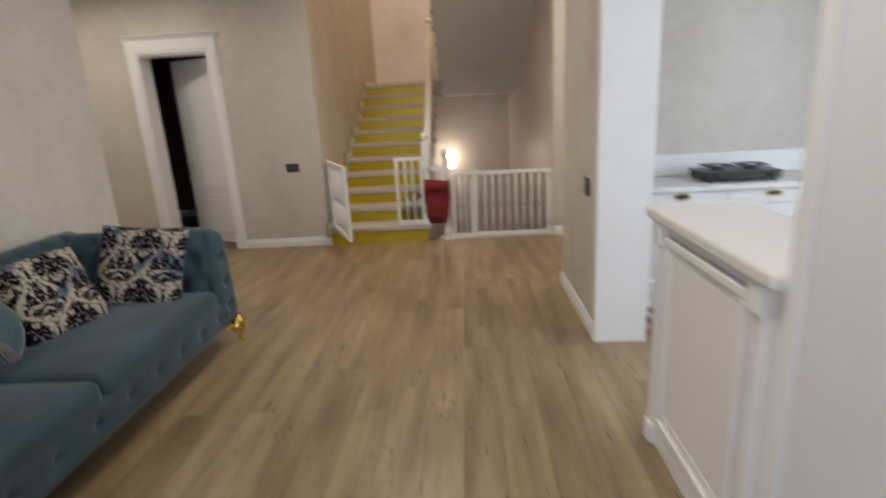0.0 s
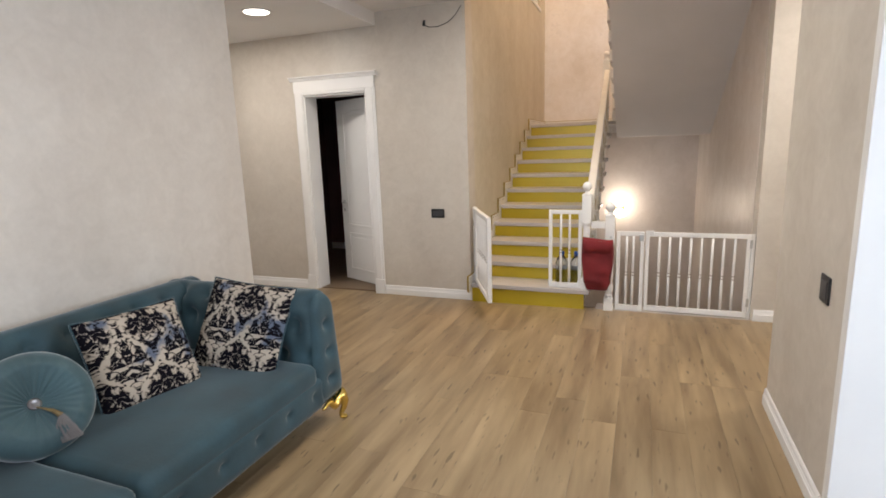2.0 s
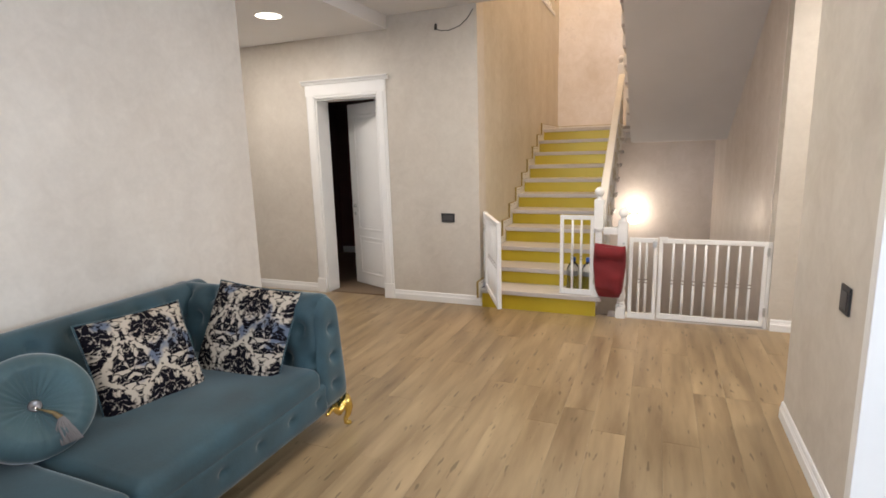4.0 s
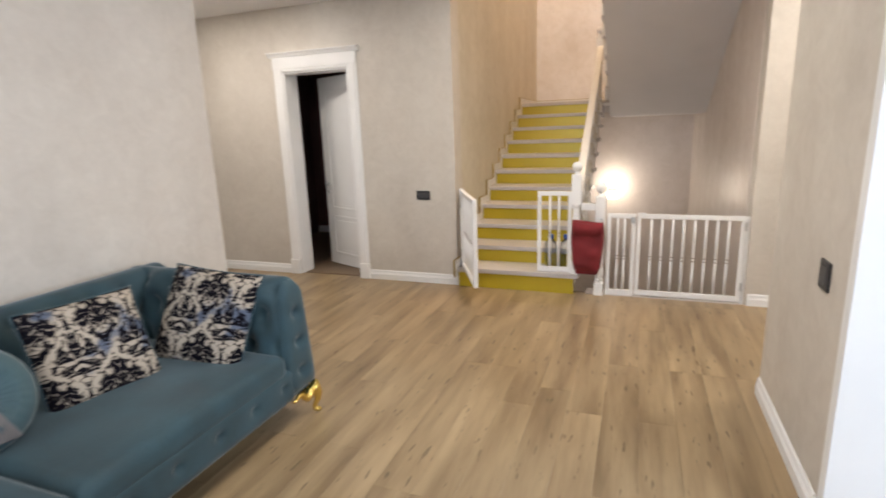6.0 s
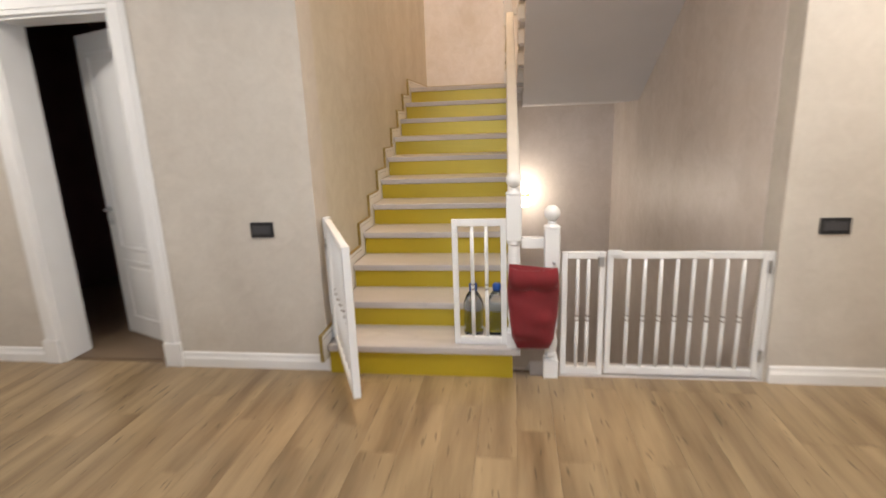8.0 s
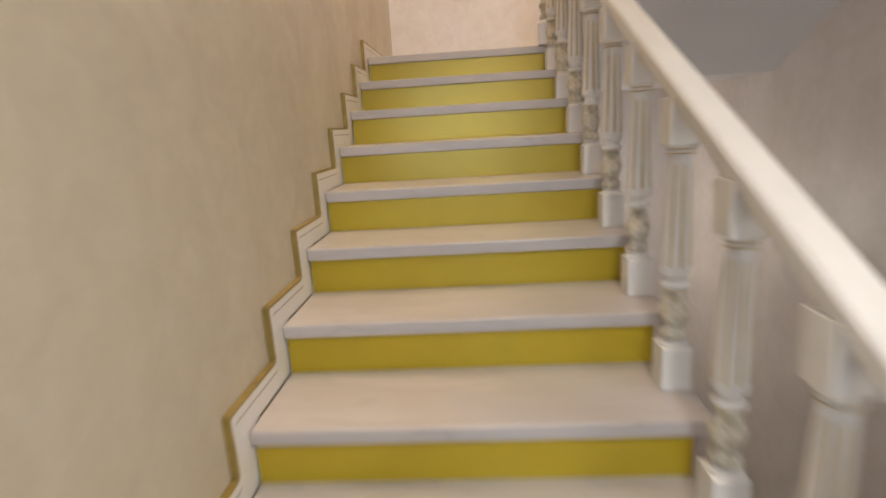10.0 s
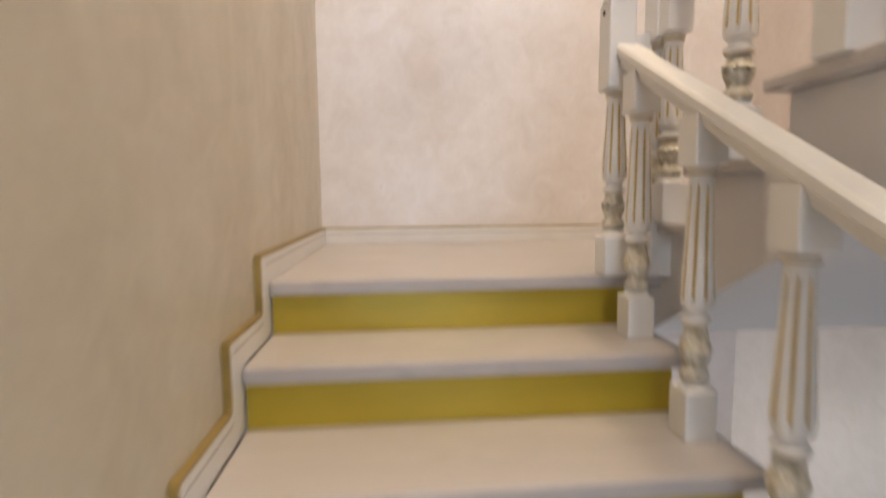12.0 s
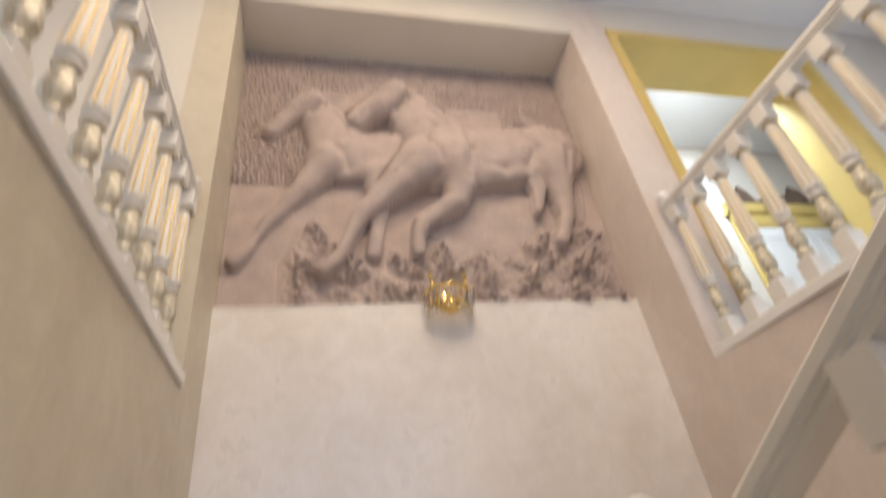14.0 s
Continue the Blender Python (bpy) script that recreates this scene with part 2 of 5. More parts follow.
def box(x0, x1, y0, y1, z0, z1, bevel=0.0, bm=None, seg=2):
    own = bm is None
    bm = bm or bmesh.new()
    r = bmesh.ops.create_cube(bm, size=1, matrix=Matrix.LocRotScale(((x0 + x1) / 2, (y0 + y1) / 2, (z0 + z1) / 2), None, (x1 - x0, y1 - y0, z1 - z0)))
    if bevel:
        es = list({e for v in r["verts"] for e in v.link_edges})
        bmesh.ops.bevel(bm, geom=es, offset=bevel, segments=seg, affect="EDGES", profile=0.5)
    return bm


def prism(profile, a, b, axis="x", bm=None):
    """A closed outline in two axes, drawn out along the third from a to b."""
    bm = bm or bmesh.new()
    def put(p, t):
        return {"x": (t, p[0], p[1]), "y": (p[0], t, p[1]), "z": (p[0], p[1], t)}[axis]
    lo = [bm.verts.new(put(p, a)) for p in profile]
    hi = [bm.verts.new(put(p, b)) for p in profile]
    n = len(profile)
    bm.faces.new(lo), bm.faces.new(hi[::-1])
    for i in range(n):
        bm.faces.new((lo[i], hi[i], hi[(i + 1) % n], lo[(i + 1) % n]))
    bmesh.ops.recalc_face_normals(bm, faces=bm.faces)
    return bm


def lathe(rows, seg=24, bm=None, flutes=0, depth=0.0, where=(0, 0), origin=(0, 0, 0)):
    """A turned shape from rows of radius and height; flutes are cut between the two heights of where."""
    bm = bm or bmesh.new()
    ox, oy, oz = origin
    rings = []
    for r, z in rows:
        ring = []
        for i in range(seg):
            a = 2 * math.pi * i / seg
            rr = r
            if flutes and where[0] < z < where[1]:
                rr = r - depth * max(0.0, math.cos(flutes * a)) ** 2
            ring.append(bm.verts.new((ox + rr * math.cos(a), oy + rr * math.sin(a), oz + z)))
        rings.append(ring)
    for a, b in zip(rings, rings[1:]):
        for i in range(seg):
            bm.faces.new((a[i], a[(i + 1) % seg], b[(i + 1) % seg], b[i]))
    bm.faces.new(rings[0][::-1]), bm.faces.new(rings[-1])
    return bm


def tube(points, radii, seg=10, bm=None):
    """A round bar along points, with a radius at each."""
    bm = bm or bmesh.new()
    pts = [Vector(p) for p in points]
    rings = []
    for i, p in enumerate(pts):
        d = (pts[min(i + 1, len(pts) - 1)] - pts[max(i - 1, 0)]).normalized()
        u = d.orthogonal().normalized() if i == 0 else (u - d * u.dot(d)).normalized()
        w = d.cross(u)
        r = radii[i] if isinstance(radii, (list, tuple)) else radii
        rings.append([bm.verts.new(p + r * (math.cos(2 * math.pi * k / seg) * u + math.sin(2 * math.pi * k / seg) * w)) for k in range(seg)])
    for a, b in zip(rings, rings[1:]):
        for i in range(seg):
            bm.faces.new((a[i], a[(i + 1) % seg], b[(i + 1) % seg], b[i]))
    bm.faces.new(rings[0][::-1]), bm.faces.new(rings[-1])
    return bm


def ball(r, center, bm=None, u=20, v=12, squash=1.0):
    bm = bm or bmesh.new()
    bmesh.ops.create_uvsphere(bm, u_segments=u, v_segments=v, radius=r, matrix=Matrix.LocRotScale(center, None, (1, 1, squash)))
    return bm


# ---- the large structure ----
XW, Y0, YB = -1.655, 5.83, 10.34          # stair wall, hall wall, landing wall
RISE, GO, N1, Y1, LIFT = 0.1735, 0.3195, 11, 5.757, 0.029   # the first step is a little higher
ZL = RISE * N1 + LIFT                            # landing
YL = Y1 + GO * (N1 - 1)                   # landing's edge
YF2, N2 = 9.09, 11                        # second flight's first edge
ZU = ZL + RISE * N2                       # upper floor
X2A = -0.37                               # outer edge of the second flight
XR0, XR1 = 0.992, 0.885                   # stairwell's other wall, which runs slightly askew
CEIL, CEIL_LOW, CEIL_UP, BAY_TOP, YP = 3.04, 2.91, 7.16, 6.63, 9.925
ZREL = 4.38                               # foot of the relief


def xr(y):
    return XR0 + (XR1 - XR0) * (y - Y0) / (YB - Y0)


def wall(name, bm, material=PLASTER, label="beige mottled plaster wall"):
    return tagged(part(name, bm, material), label, "wall", kind="structure")


# hall wall with the door opening
DX0, DX1, DH = -3.60, -2.80, 2.26
wb = box(-4.95, DX0, Y0, Y0 + 0.22, 0, 3.2)
box(DX1, XW, Y0, Y0 + 0.22, 0, 3.2, bm=wb)
box(DX0, DX1, Y0, Y0 + 0.22, DH, 3.2, bm=wb)
wall("wall_hall", wb)
# stair wall, full height, with the gallery opening above
ws = box(XW - 0.22, XW, Y0 + 0.22, YB + 0.2, -2.2, ZU - 0.04)
box(XW - 0.22, XW, Y0 + 0.0, Y0 + 0.22, 3.2, ZU - 0.04, bm=ws)
box(XW - 0.22, XW, YP, YB + 0.2, ZU - 0.04, CEIL_UP, bm=ws)
wall("wall_stair", ws, STAIR_PLASTER, "warm beige plaster wall beside the stairs")
wall("wall_landing", box(XW, 1.4, YB, YB + 0.2, ZL - 0.15, ZREL), PEARL, "pearly patchy plaster wall behind the landing")
wall("wall_cellar", box(XW, 1.4, YB, YB + 0.2, -2.2, ZL - 0.15), LOWER_PLASTER, "greyish rosy plaster wall below the landing")
wall("wall_relief_back", box(XW, 1.4, YB + 0.06, YB + 0.2, ZREL, CEIL_UP), PEARL, "plaster wall behind the horse relief")
wr = prism([(xr(Y0 + 0.2), Y0 + 0.2), (XR1, YB), (XR1 + 0.3, YB), (XR0 + 0.2, Y0 + 0.2)], -2.2, ZU - 0.04, "z")
box(XR0, XR0 + 0.2, Y0, Y0 + 0.2, 3.2, ZU - 0.04, bm=wr)
box(XR0, XR0 + 0.2, Y0, Y0 + 0.2, -2.2, -0.2, bm=wr)
prism([(xr(YP), YP), (XR1, YB + 0.06), (1.232, YB + 0.06), (1.232, YP)], ZU - 0.04, CEIL_UP, "z", wr)
wall("wall_well", wr, LOWER_PLASTER, "rosy beige satin plaster wall of the stairwell")
wall("wall_pillar", box(XR0, 2.4, Y0, Y0 + 0.2, -0.2, 3.2), PLASTER)
wall("wall_upper_beam", box(XW - 3.3, XW - 0.22, YP, YB, ZU - 0.04, CEIL_UP), UPPER_PLASTER, "cream plaster wall of the gallery")
wall("wall_upper_head", box(XW, xr(YP), YP, YB + 0.06, BAY_TOP, CEIL_UP), UPPER_PLASTER, "cream plaster beam over the horse relief")
# sofa wall and the recess beyond it
wall("wall_sofa", box(-3.1, -2.88, -2.7, 3.915, 0, 3.2))
wall("wall_recess_back", box(-4.95, -3.1, 2.9, 3.1, 0, 3.2))
wall("wall_recess_side", box(-4.97, -4.79, 3.1, Y0, 0, 3.2))
# wall between hall and kitchen
wall("wall_kitchen_end", box(0.80, 1.11, 2.97, 4.13, 0, 3.2))
wall("wall_kitchen_back", box(1.11, 3.6, 3.98, 4.18, 0, 3.2), PLASTER)
wall("wall_kitchen_near", box(0.80, 1.11, -2.5, 1.035, 0, 3.2), mat("lilac_white_paint", (0.74, 0.74, 0.78), 0.5, var=0.04, scale=2), "pale lilac-white wall beside the opening")
wall("wall_passage", box(2.4, 2.6, 4.18, Y0 + 0.2, 0, 3.2))
# walls behind the camera, with the windows
wk = box(-3.0, -2.7, -2.7, -2.5, 0, 3.2)
box(0.0, 3.8, -2.7, -2.5, 0, 3.2, bm=wk)
box(-2.7, 0.0, -2.7, -2.5, 0, 0.7, bm=wk)
box(-2.7, 0.0, -2.7, -2.5, 2.6, 3.2, bm=wk)
wall("wall_window", wk)
we = box(3.6, 3.8, -2.5, 0.6, 0, 3.2)
box(3.6, 3.8, 2.6, 4.18, 0, 3.2, bm=we)
box(3.6, 3.8, 0.6, 2.6, 0, 0.9, bm=we)
box(3.6, 3.8, 0.6, 2.6, 2.5, 3.2, bm=we)
wall("wall_kitchen_window", we)

cl = box(-4.97, -2.645, 2.9, Y0, CEIL_LOW, 3.2)
tagged(part("ceiling_recess", cl, CEILING), "lower white ceiling of the recess", "ceiling", kind="structure")
tagged(part("ceiling", box(-2.645, 3.8, -2.7, Y0, CEIL, 3.2), CEILING), "smooth white painted ceiling", "ceiling", kind="structure")
tagged(part("upper_floor_slab", box(-4.97, 3.8, 2.0, Y0, 3.2, ZU), CEILING), "edge of the upper floor over the hall", "slab", kind="structure")
tagged(part("upper_floor_edge", box(X2A, XR0 + 0.2, Y0 + 0.001, YF2 - GO * (N2 - 1) + 0.02, ZU - 0.2, ZU), CEILING), "white edge of the upper floor at the stairhead", "slab", kind="structure")
tagged(part("ceiling_upper", box(-5, 6.2, 2.0, 12.2, CEIL_UP, CEIL_UP + 0.2), CEILING), "white ceiling high above the stairs", "ceiling", kind="structure")
tagged(part("gallery_floor", box(-5, XW - 0.22, Y0, YP, ZU - 0.25, ZU - 0.04), CEILING), "white gallery floor slab", "floor", kind="structure")
tagged(part("hall_floor_upper", box(XR0 + 0.2, 6.2, Y0, 12, ZU - 0.25, ZU - 0.04), CEILING), "white upper hall floor slab", "floor", kind="structure")
wall("wall_gallery_side", box(-5.2, -5, 2, YB, ZU - 0.25, CEIL_UP), UPPER_PLASTER)
uf = box(-5, -1.7, 1.8, 2.0, ZU - 0.25, CEIL_UP)
box(0.7, 6.2, 1.8, 2.0, ZU - 0.25, CEIL_UP, bm=uf)
box(-1.7, 0.7, 1.8, 2.0, ZU - 0.25, 4.55, bm=uf)
box(-1.7, 0.7, 1.8, 2.0, 6.15, CEIL_UP, bm=uf)
wall("wall_upper_front", uf, UPPER_PLASTER)
wall("wall_upper_side", box(6.2, 6.4, 2, 12.2, ZU - 0.25, CEIL_UP), UPPER_PLASTER)
tagged(part("floor_base", box(-4.97, 3.8, -2.7, Y0 + 0.08, -0.2, -0.006), GROUT), "dark joints under the laminate floor", "floor", kind="structure")
tagged(part("dark_room_floor", box(-4.97, -1.9, Y0 + 0.081, 8.3, -0.1, 0.0), mat("brown_room_floor", (0.20, 0.14, 0.09), 0.5)), "brown wood floor of the unlit room", "floor", kind="structure")
tagged(part("cellar_floor", box(-1.9, 1.4, Y0, YB + 0.2, -2.4, -2.2), LOWER_PLASTER), "pale floor at the foot of the cellar stairs", "floor", kind="structure")
tagged(part("ground", box(-60, 60, -60, 60, -2.8, -2.5), mat("pale_ground", (0.25, 0.24, 0.22), 0.9)), "pale paved ground outside", "ground", kind="structure")


# ---- trim ----
def base_strip(name, p, q, inward, parent=None, h=0.105):
    """A moulded white baseboard from p to q on the floor; inward: the way it stands out from its wall."""
    p, q, w = Vector((*p, 0)), Vector((*q, 0)), Vector((*inward, 0))
    prof = [(0, 0), (0.018, 0), (0.018, h * 0.58), (0.014, h * 0.62), (0.014, h * 0.70), (0.011, h * 0.74), (0.011, h * 0.9), (0.006, h), (0, h)]
    bm = bmesh.new()
    a = [bm.verts.new(p + w * (d + 0.001) + Vector((0, 0, z))) for d, z in prof]
    b = [bm.verts.new(q + w * (d + 0.001) + Vector((0, 0, z))) for d, z in prof]
    bm.faces.new(a), bm.faces.new(b[::-1])
    for i in range(len(prof)):
        j = (i + 1) % len(prof)
        bm.faces.new((a[i], b[i], b[j], a[j]))
    bmesh.ops.recalc_face_normals(bm, faces=bm.faces)
    return tagged(part(name, bm, WHITE), "white moulded baseboard along the wall", "baseboard", kind="structure")


CW = 0.115   # width of a door casing
base_strip("baseboard", (-4.79, Y0), (DX0 - CW, Y0), (0, -1))
base_strip("baseboard", (DX1 + CW, Y0), (XW, Y0), (0, -1))
base_strip("baseboard", (XR0 + 0.02, Y0), (2.4, Y0), (0, -1))
base_strip("baseboard", (-4.79, 5.42), (-4.79, Y0), (1, 0))
base_strip("baseboard", (-2.88, -2.4), (-2.88, 3.915), (1, 0))
base_strip("baseboard", (-3.1, 3.915), (-2.88, 3.915), (0, 1))
base_strip("baseboard", (0.80, 3.06), (0.80, 4.13), (-1, 0))
base_strip("baseboard", (0.80, 4.13), (1.11, 4.13), (0, 1))


def casing(name, w, h, label, material=WHITE, depth=0.024):
    """A door surround in the plane y = 0, standing out to -y, its opening from x = 0 to w and up to h."""
    root = thing(name, label, "door frame", kind="structure")
    prof = [(0, 0), (0, -depth * 0.6), (0.02, -depth), (CW * 0.72, -depth), (CW * 0.78, -depth * 0.62), (CW * 0.93, -depth * 0.5), (CW, -depth * 0.35), (CW, 0)]
    part("casing_side", prism([(w + a, b) for a, b in prof], 0.17, h + 0.03, "z"), material, root)
    part("casing_side", prism([(-a, b) for a, b in prof], 0.17, h + 0.03, "z"), material, root)
    for x in (-CW - 0.004, w):
        part("plinth_block", box(x, x + CW + 0.004, -depth - 0.008, 0, 0, 0.17, 0.004), material, root)
    head = box(-CW, w + CW, -depth, 0, h + 0.03, h + 0.150, 0.003)
    part("casing_head", head, material, root)
    part("casing_lip", box(0, w, -depth * 0.8, 0, h, h + 0.03, 0.004), material, root)
    crown = [(0, h + 0.15), (-depth - 0.004, h + 0.15), (-depth - 0.012, h + 0.16), (-depth - 0.016, h + 0.173), (-depth - 0.034, h + 0.183), (-depth - 0.038, h + 0.196), (0, h + 0.196)]
    part("casing_crown", prism(crown, -CW - 0.035, w + CW + 0.035, "x"), material, root)
    return root


fr = casing("door_frame", DX1 - DX0, DH, "white moulded door surround with a crown head")
fr.matrix_basis = pose(DX0, Y0 - 0.002, 0)
jam = box(0, 0.018, 0.0, 0.225, 0, DH)
part("jamb", jam, WHITE, fr)
part("jamb", box(DX1 - DX0 - 0.018, DX1 - DX0, 0.0, 0.225, 0, DH), WHITE, fr)
part("jamb_head", box(0.018, DX1 - DX0 - 0.018, 0.0, 0.225, DH - 0.018, DH), WHITE, fr)
side = casing("door_frame", 0.80, DH, "white moulded door surround around a closed door")
side.matrix_basis = pose(-4.785, 4.50, 0, 0, 0, 90)


def panel(x0, x1, z0, z1, y, bm=None, d=0.010):
    """A raised moulding frame and field on a face that looks to -y."""
    bm = bm or bmesh.new()
    w = 0.028
    for a, b, c, e in ((x0, x1, z0, z0 + w), (x0, x1, z1 - w, z1), (x0, x0 + w, z0 + w, z1 - w), (x1 - w, x1, z0 + w, z1 - w)):
        box(a, b, y - d, y, c, e, 0.004, bm, 1)
    box(x0 + w + 0.03, x1 - w - 0.03, y - d * 0.55, y, z0 + w + 0.03, z1 - w - 0.03, 0.004, bm, 1)
    return bm


def door_leaf(name, w, h, label):
    root = thing(name, label, "door", kind="structure")
    leaf = box(-w, 0, 0.0, 0.04, 0.008, h, 0.002)
    part("leaf", leaf, WHITE, root)
    for z0, z1 in ((0.14, 0.62), (0.70, h - 0.13)):
        part("door_panel", panel(-w + 0.12, -0.12, z0, z1, 0.0), WHITE, root)
    hd = part("door_handle", tube([(-w + 0.06, 0, 1.0), (-w + 0.06, -0.045, 1.0), (-w + 0.075, -0.052, 1.0), (-w + 0.17, -0.052, 1.0)], 0.009), STEEL, root, "chrome lever handle", True)
    part("rosette", lathe([(0.026, 0), (0.026, 0.006), (0.02, 0.009)], 18), STEEL, hd, at=pose(-w + 0.06, 0, 1.0, 90))
    part("keyhole_plate", lathe([(0.022, 0), (0.022, 0.006), (0.018, 0.009)], 18), STEEL, root, at=pose(-w + 0.06, 0, 0.90, 90))
    return root


leaf = door_leaf("door_1", 0.775, DH - 0.03, "white panelled door standing half open to a dark room")
leaf.matrix_basis = pose(DX1 - 0.022, Y0 + 0.235, 0, 0, 0, -24)
shut = door_leaf("door_2", 0.79, DH - 0.01, "closed white panelled door in the recess")
shut.matrix_basis = pose(-4.775, 5.295, 0, 0, 0, 90)
# dark room behind the open door; its shade is put into the wall colour
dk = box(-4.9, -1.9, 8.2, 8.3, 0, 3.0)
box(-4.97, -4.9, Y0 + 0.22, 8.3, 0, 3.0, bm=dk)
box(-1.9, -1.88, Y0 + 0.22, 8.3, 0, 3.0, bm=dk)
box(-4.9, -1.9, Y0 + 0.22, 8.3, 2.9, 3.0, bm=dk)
wall("wall_dark_room", dk, ROOM_SHADE, "walls of the unlit room, its shade put into their dark brown")
base_strip("baseboard", (-4.9, 8.2), (-1.9, 8.2), (0, -1))

# white end of the wall towards the kitchen
end = thing("wall_end_cladding", "white lacquered cladding on the end of the wall", "trim", kind="structure")
part("end_board", box(0.785, 1.112, 2.945, 2.969, 0, CEIL, 0.003), WHITE, end)
part("side_board", box(0.785, 0.799, 2.9695, 3.005, 0.13, CEIL, 0.003), WHITE, end)
part("plinth_block", box(0.774, 0.799, 2.9695, 3.012, 0, 0.13, 0.004), WHITE, end)
near = thing("wall_end_cladding", "white lacquered cladding on the near wall end", "trim", kind="structure")
part("end_board", box(0.785, 1.112, 1.036, 1.06, 0, CEIL, 0.003), WHITE, near)
part("side_board", box(0.785, 0.799, 1.0, 1.0355, 0.13, CEIL, 0.003), WHITE, near)
part("plinth_block", box(0.774, 0.799, 0.993, 1.0355, 0, 0.13, 0.004), WHITE, near)

# ---- first flight ----
# skirting grooves are thin strips, not cut; their shade is in this colour
GREY_LINE = mat("grey_groove_shade", (0.22, 0.19, 0.16), 0.7)
XT0, XT1 = XW + 0.024, -0.418
stairs = thing("staircase", "straight stair flight with veined marble treads and golden risers", "stairs", kind="structure")
tread0 = part("tread", box(0, XT1 - XT0, 0, GO + 0.036, -0.0455, 0, 0.006), MARBLE, stairs, at=pose(XT0, Y1 + 0.006, RISE + LIFT))
part("riser", box(0, XT1 - XT0 - 0.05, 0, 0.014, 0, RISE + LIFT - 0.042), GOLD_RISER, stairs, at=pose(XT0 + 0.002, Y1 + 0.030, 0))
riser0 = part("riser", box(0, XT1 - XT0 - 0.05, 0, 0.014, 0, RISE - 0.040), GOLD_RISER, stairs, at=pose(XT0 + 0.002, Y1 + 0.034 + GO, RISE + LIFT - 0.003))
for k in range(1, N1):
    if k < N1 - 1:
        share("tread", tread0, stairs, pose(XT0, Y1 + 0.012 + GO * k, RISE * (k + 1) + LIFT))
    if k > 1:
        share("riser", riser0, stairs, pose(XT0 + 0.002, Y1 + 0.034 + GO * k, RISE * k + LIFT - 0.003))
part("landing_slab", box(XT0, xr(YB) - 0.002, YL + 0.012, YB, ZL - 0.0455, ZL, 0.006), MARBLE, stairs)
# stepped white skirting with a gilt edge on the wall
def skirting(root, x, y1, z1, go, n, side, z_end=None):
    """side: 1 stands out to +x, -1 to -x; go may be negative for a flight that climbs towards -y."""
    s = 1 if go > 0 else -1
    for k in range(n):
        y, z = y1 + go * k, z1 + RISE * k
        top = z + 0.082
        # level run, upright run, each with a gilt edge; a dark strip is the groove's shade
        yb = y + go
        ya = y - s * 0.080
        x2 = x + side * 0.020
        lo, hi = min(x, x2), max(x, x2)
        part("skirting_level", box(lo, hi, min(ya, yb + s * 0.02), max(ya, yb + s * 0.02), z - 0.0, top, 0.0015), CREAM, root)
        part("skirting_upright", box(lo, hi, min(ya, y + s * 0.05), max(ya, y + s * 0.05), z - RISE + 0.082, z, 0.0015), CREAM, root)
        g = 0.008
        part("gilt_edge", box(lo, hi + side * 0.0, min(ya - s * g, yb - s * (0.081 + g)), max(ya - s * g, yb - s * (0.081 + g)), top + 0.0005, top + g), EDGE_GILT, root)
        part("gilt_edge", box(lo, hi, min(ya - s * g, ya - s * 0.0005), max(ya - s * g, ya - s * 0.0005), z - RISE + 0.082 + g + 0.001, top), EDGE_GILT, root)
        xg = x2 + side * 0.0008
        part("groove", box(min(x2, xg), max(x2, xg), min(ya + s * 0.02, yb - s * 0.085), max(ya + s * 0.02, yb - s * 0.085), top - 0.026, top - 0.0235), GREY_LINE, root)


sk = thing("stair_skirting", "white stepped skirting with a gilt edge and a groove's shade drawn dark", "skirting", kind="structure")
skirting(sk, XW + 0.001, Y1 + 0.02, RISE + LIFT, GO, N1 - 1, 1)
lv = thing("landing_skirting", "white skirting with a gilt edge round the landing", "skirting", kind="structure")
part("skirting_board", box(XW + 0.001, XW + 0.021, YL - 0.060, YB - 0.001, ZL - RISE + 0.082, ZL + 0.082, 0.0015), CREAM, lv)
part("gilt_edge", box(XW + 0.001, XW + 0.021, YL - 0.070, YB - 0.001, ZL + 0.0825, ZL + 0.092), EDGE_GILT, lv)
part("gilt_edge", box(XW + 0.001, XW + 0.021, YL - 0.070, YL - 0.0605, ZL - RISE + 0.093, ZL + 0.082), EDGE_GILT, lv)
part("groove", box(XW + 0.021, XW + 0.0218, YL, YB - 0.02, ZL + 0.056, ZL + 0.0585), GREY_LINE, lv)
part("skirting_board", box(XW + 0.022, XR1 - 0.002, YB - 0.021, YB - 0.001, ZL, ZL + 0.082, 0.0015), CREAM, lv)
part("gilt_edge", box(XW + 0.022, XR1 - 0.002, YB - 0.021, YB - 0.001, ZL + 0.0825, ZL + 0.090), EDGE_GILT, lv)
part("groove", box(XW + 0.03, XR1 - 0.01, YB - 0.0218, YB - 0.021, ZL + 0.052, ZL + 0.0545), GREY_LINE, lv)
# underside of the first flight
soff = [(Y1 + 0.05, -0.01), (Y1 + 0.05, RISE + LIFT - 0.05)]
for k in range(1, N1):
    soff += [(Y1 + GO * k + 0.053, RISE * k + LIFT - 0.050), (Y1 + GO * k + 0.053, RISE * (k + 1) + LIFT - 0.050)]
soff += [(YB - 0.001, ZL - 0.050), (YB - 0.001, ZL - 0.235), (YL + 0.2, ZL - 0.235), (Y1 + 0.5, -0.01)]
tagged(part("stair_carriage", prism(soff, XW + 0.001, XT1 - 0.08, "x"), SOFFIT), "plastered concrete body under the first stair flight", "stair body", kind="structure")

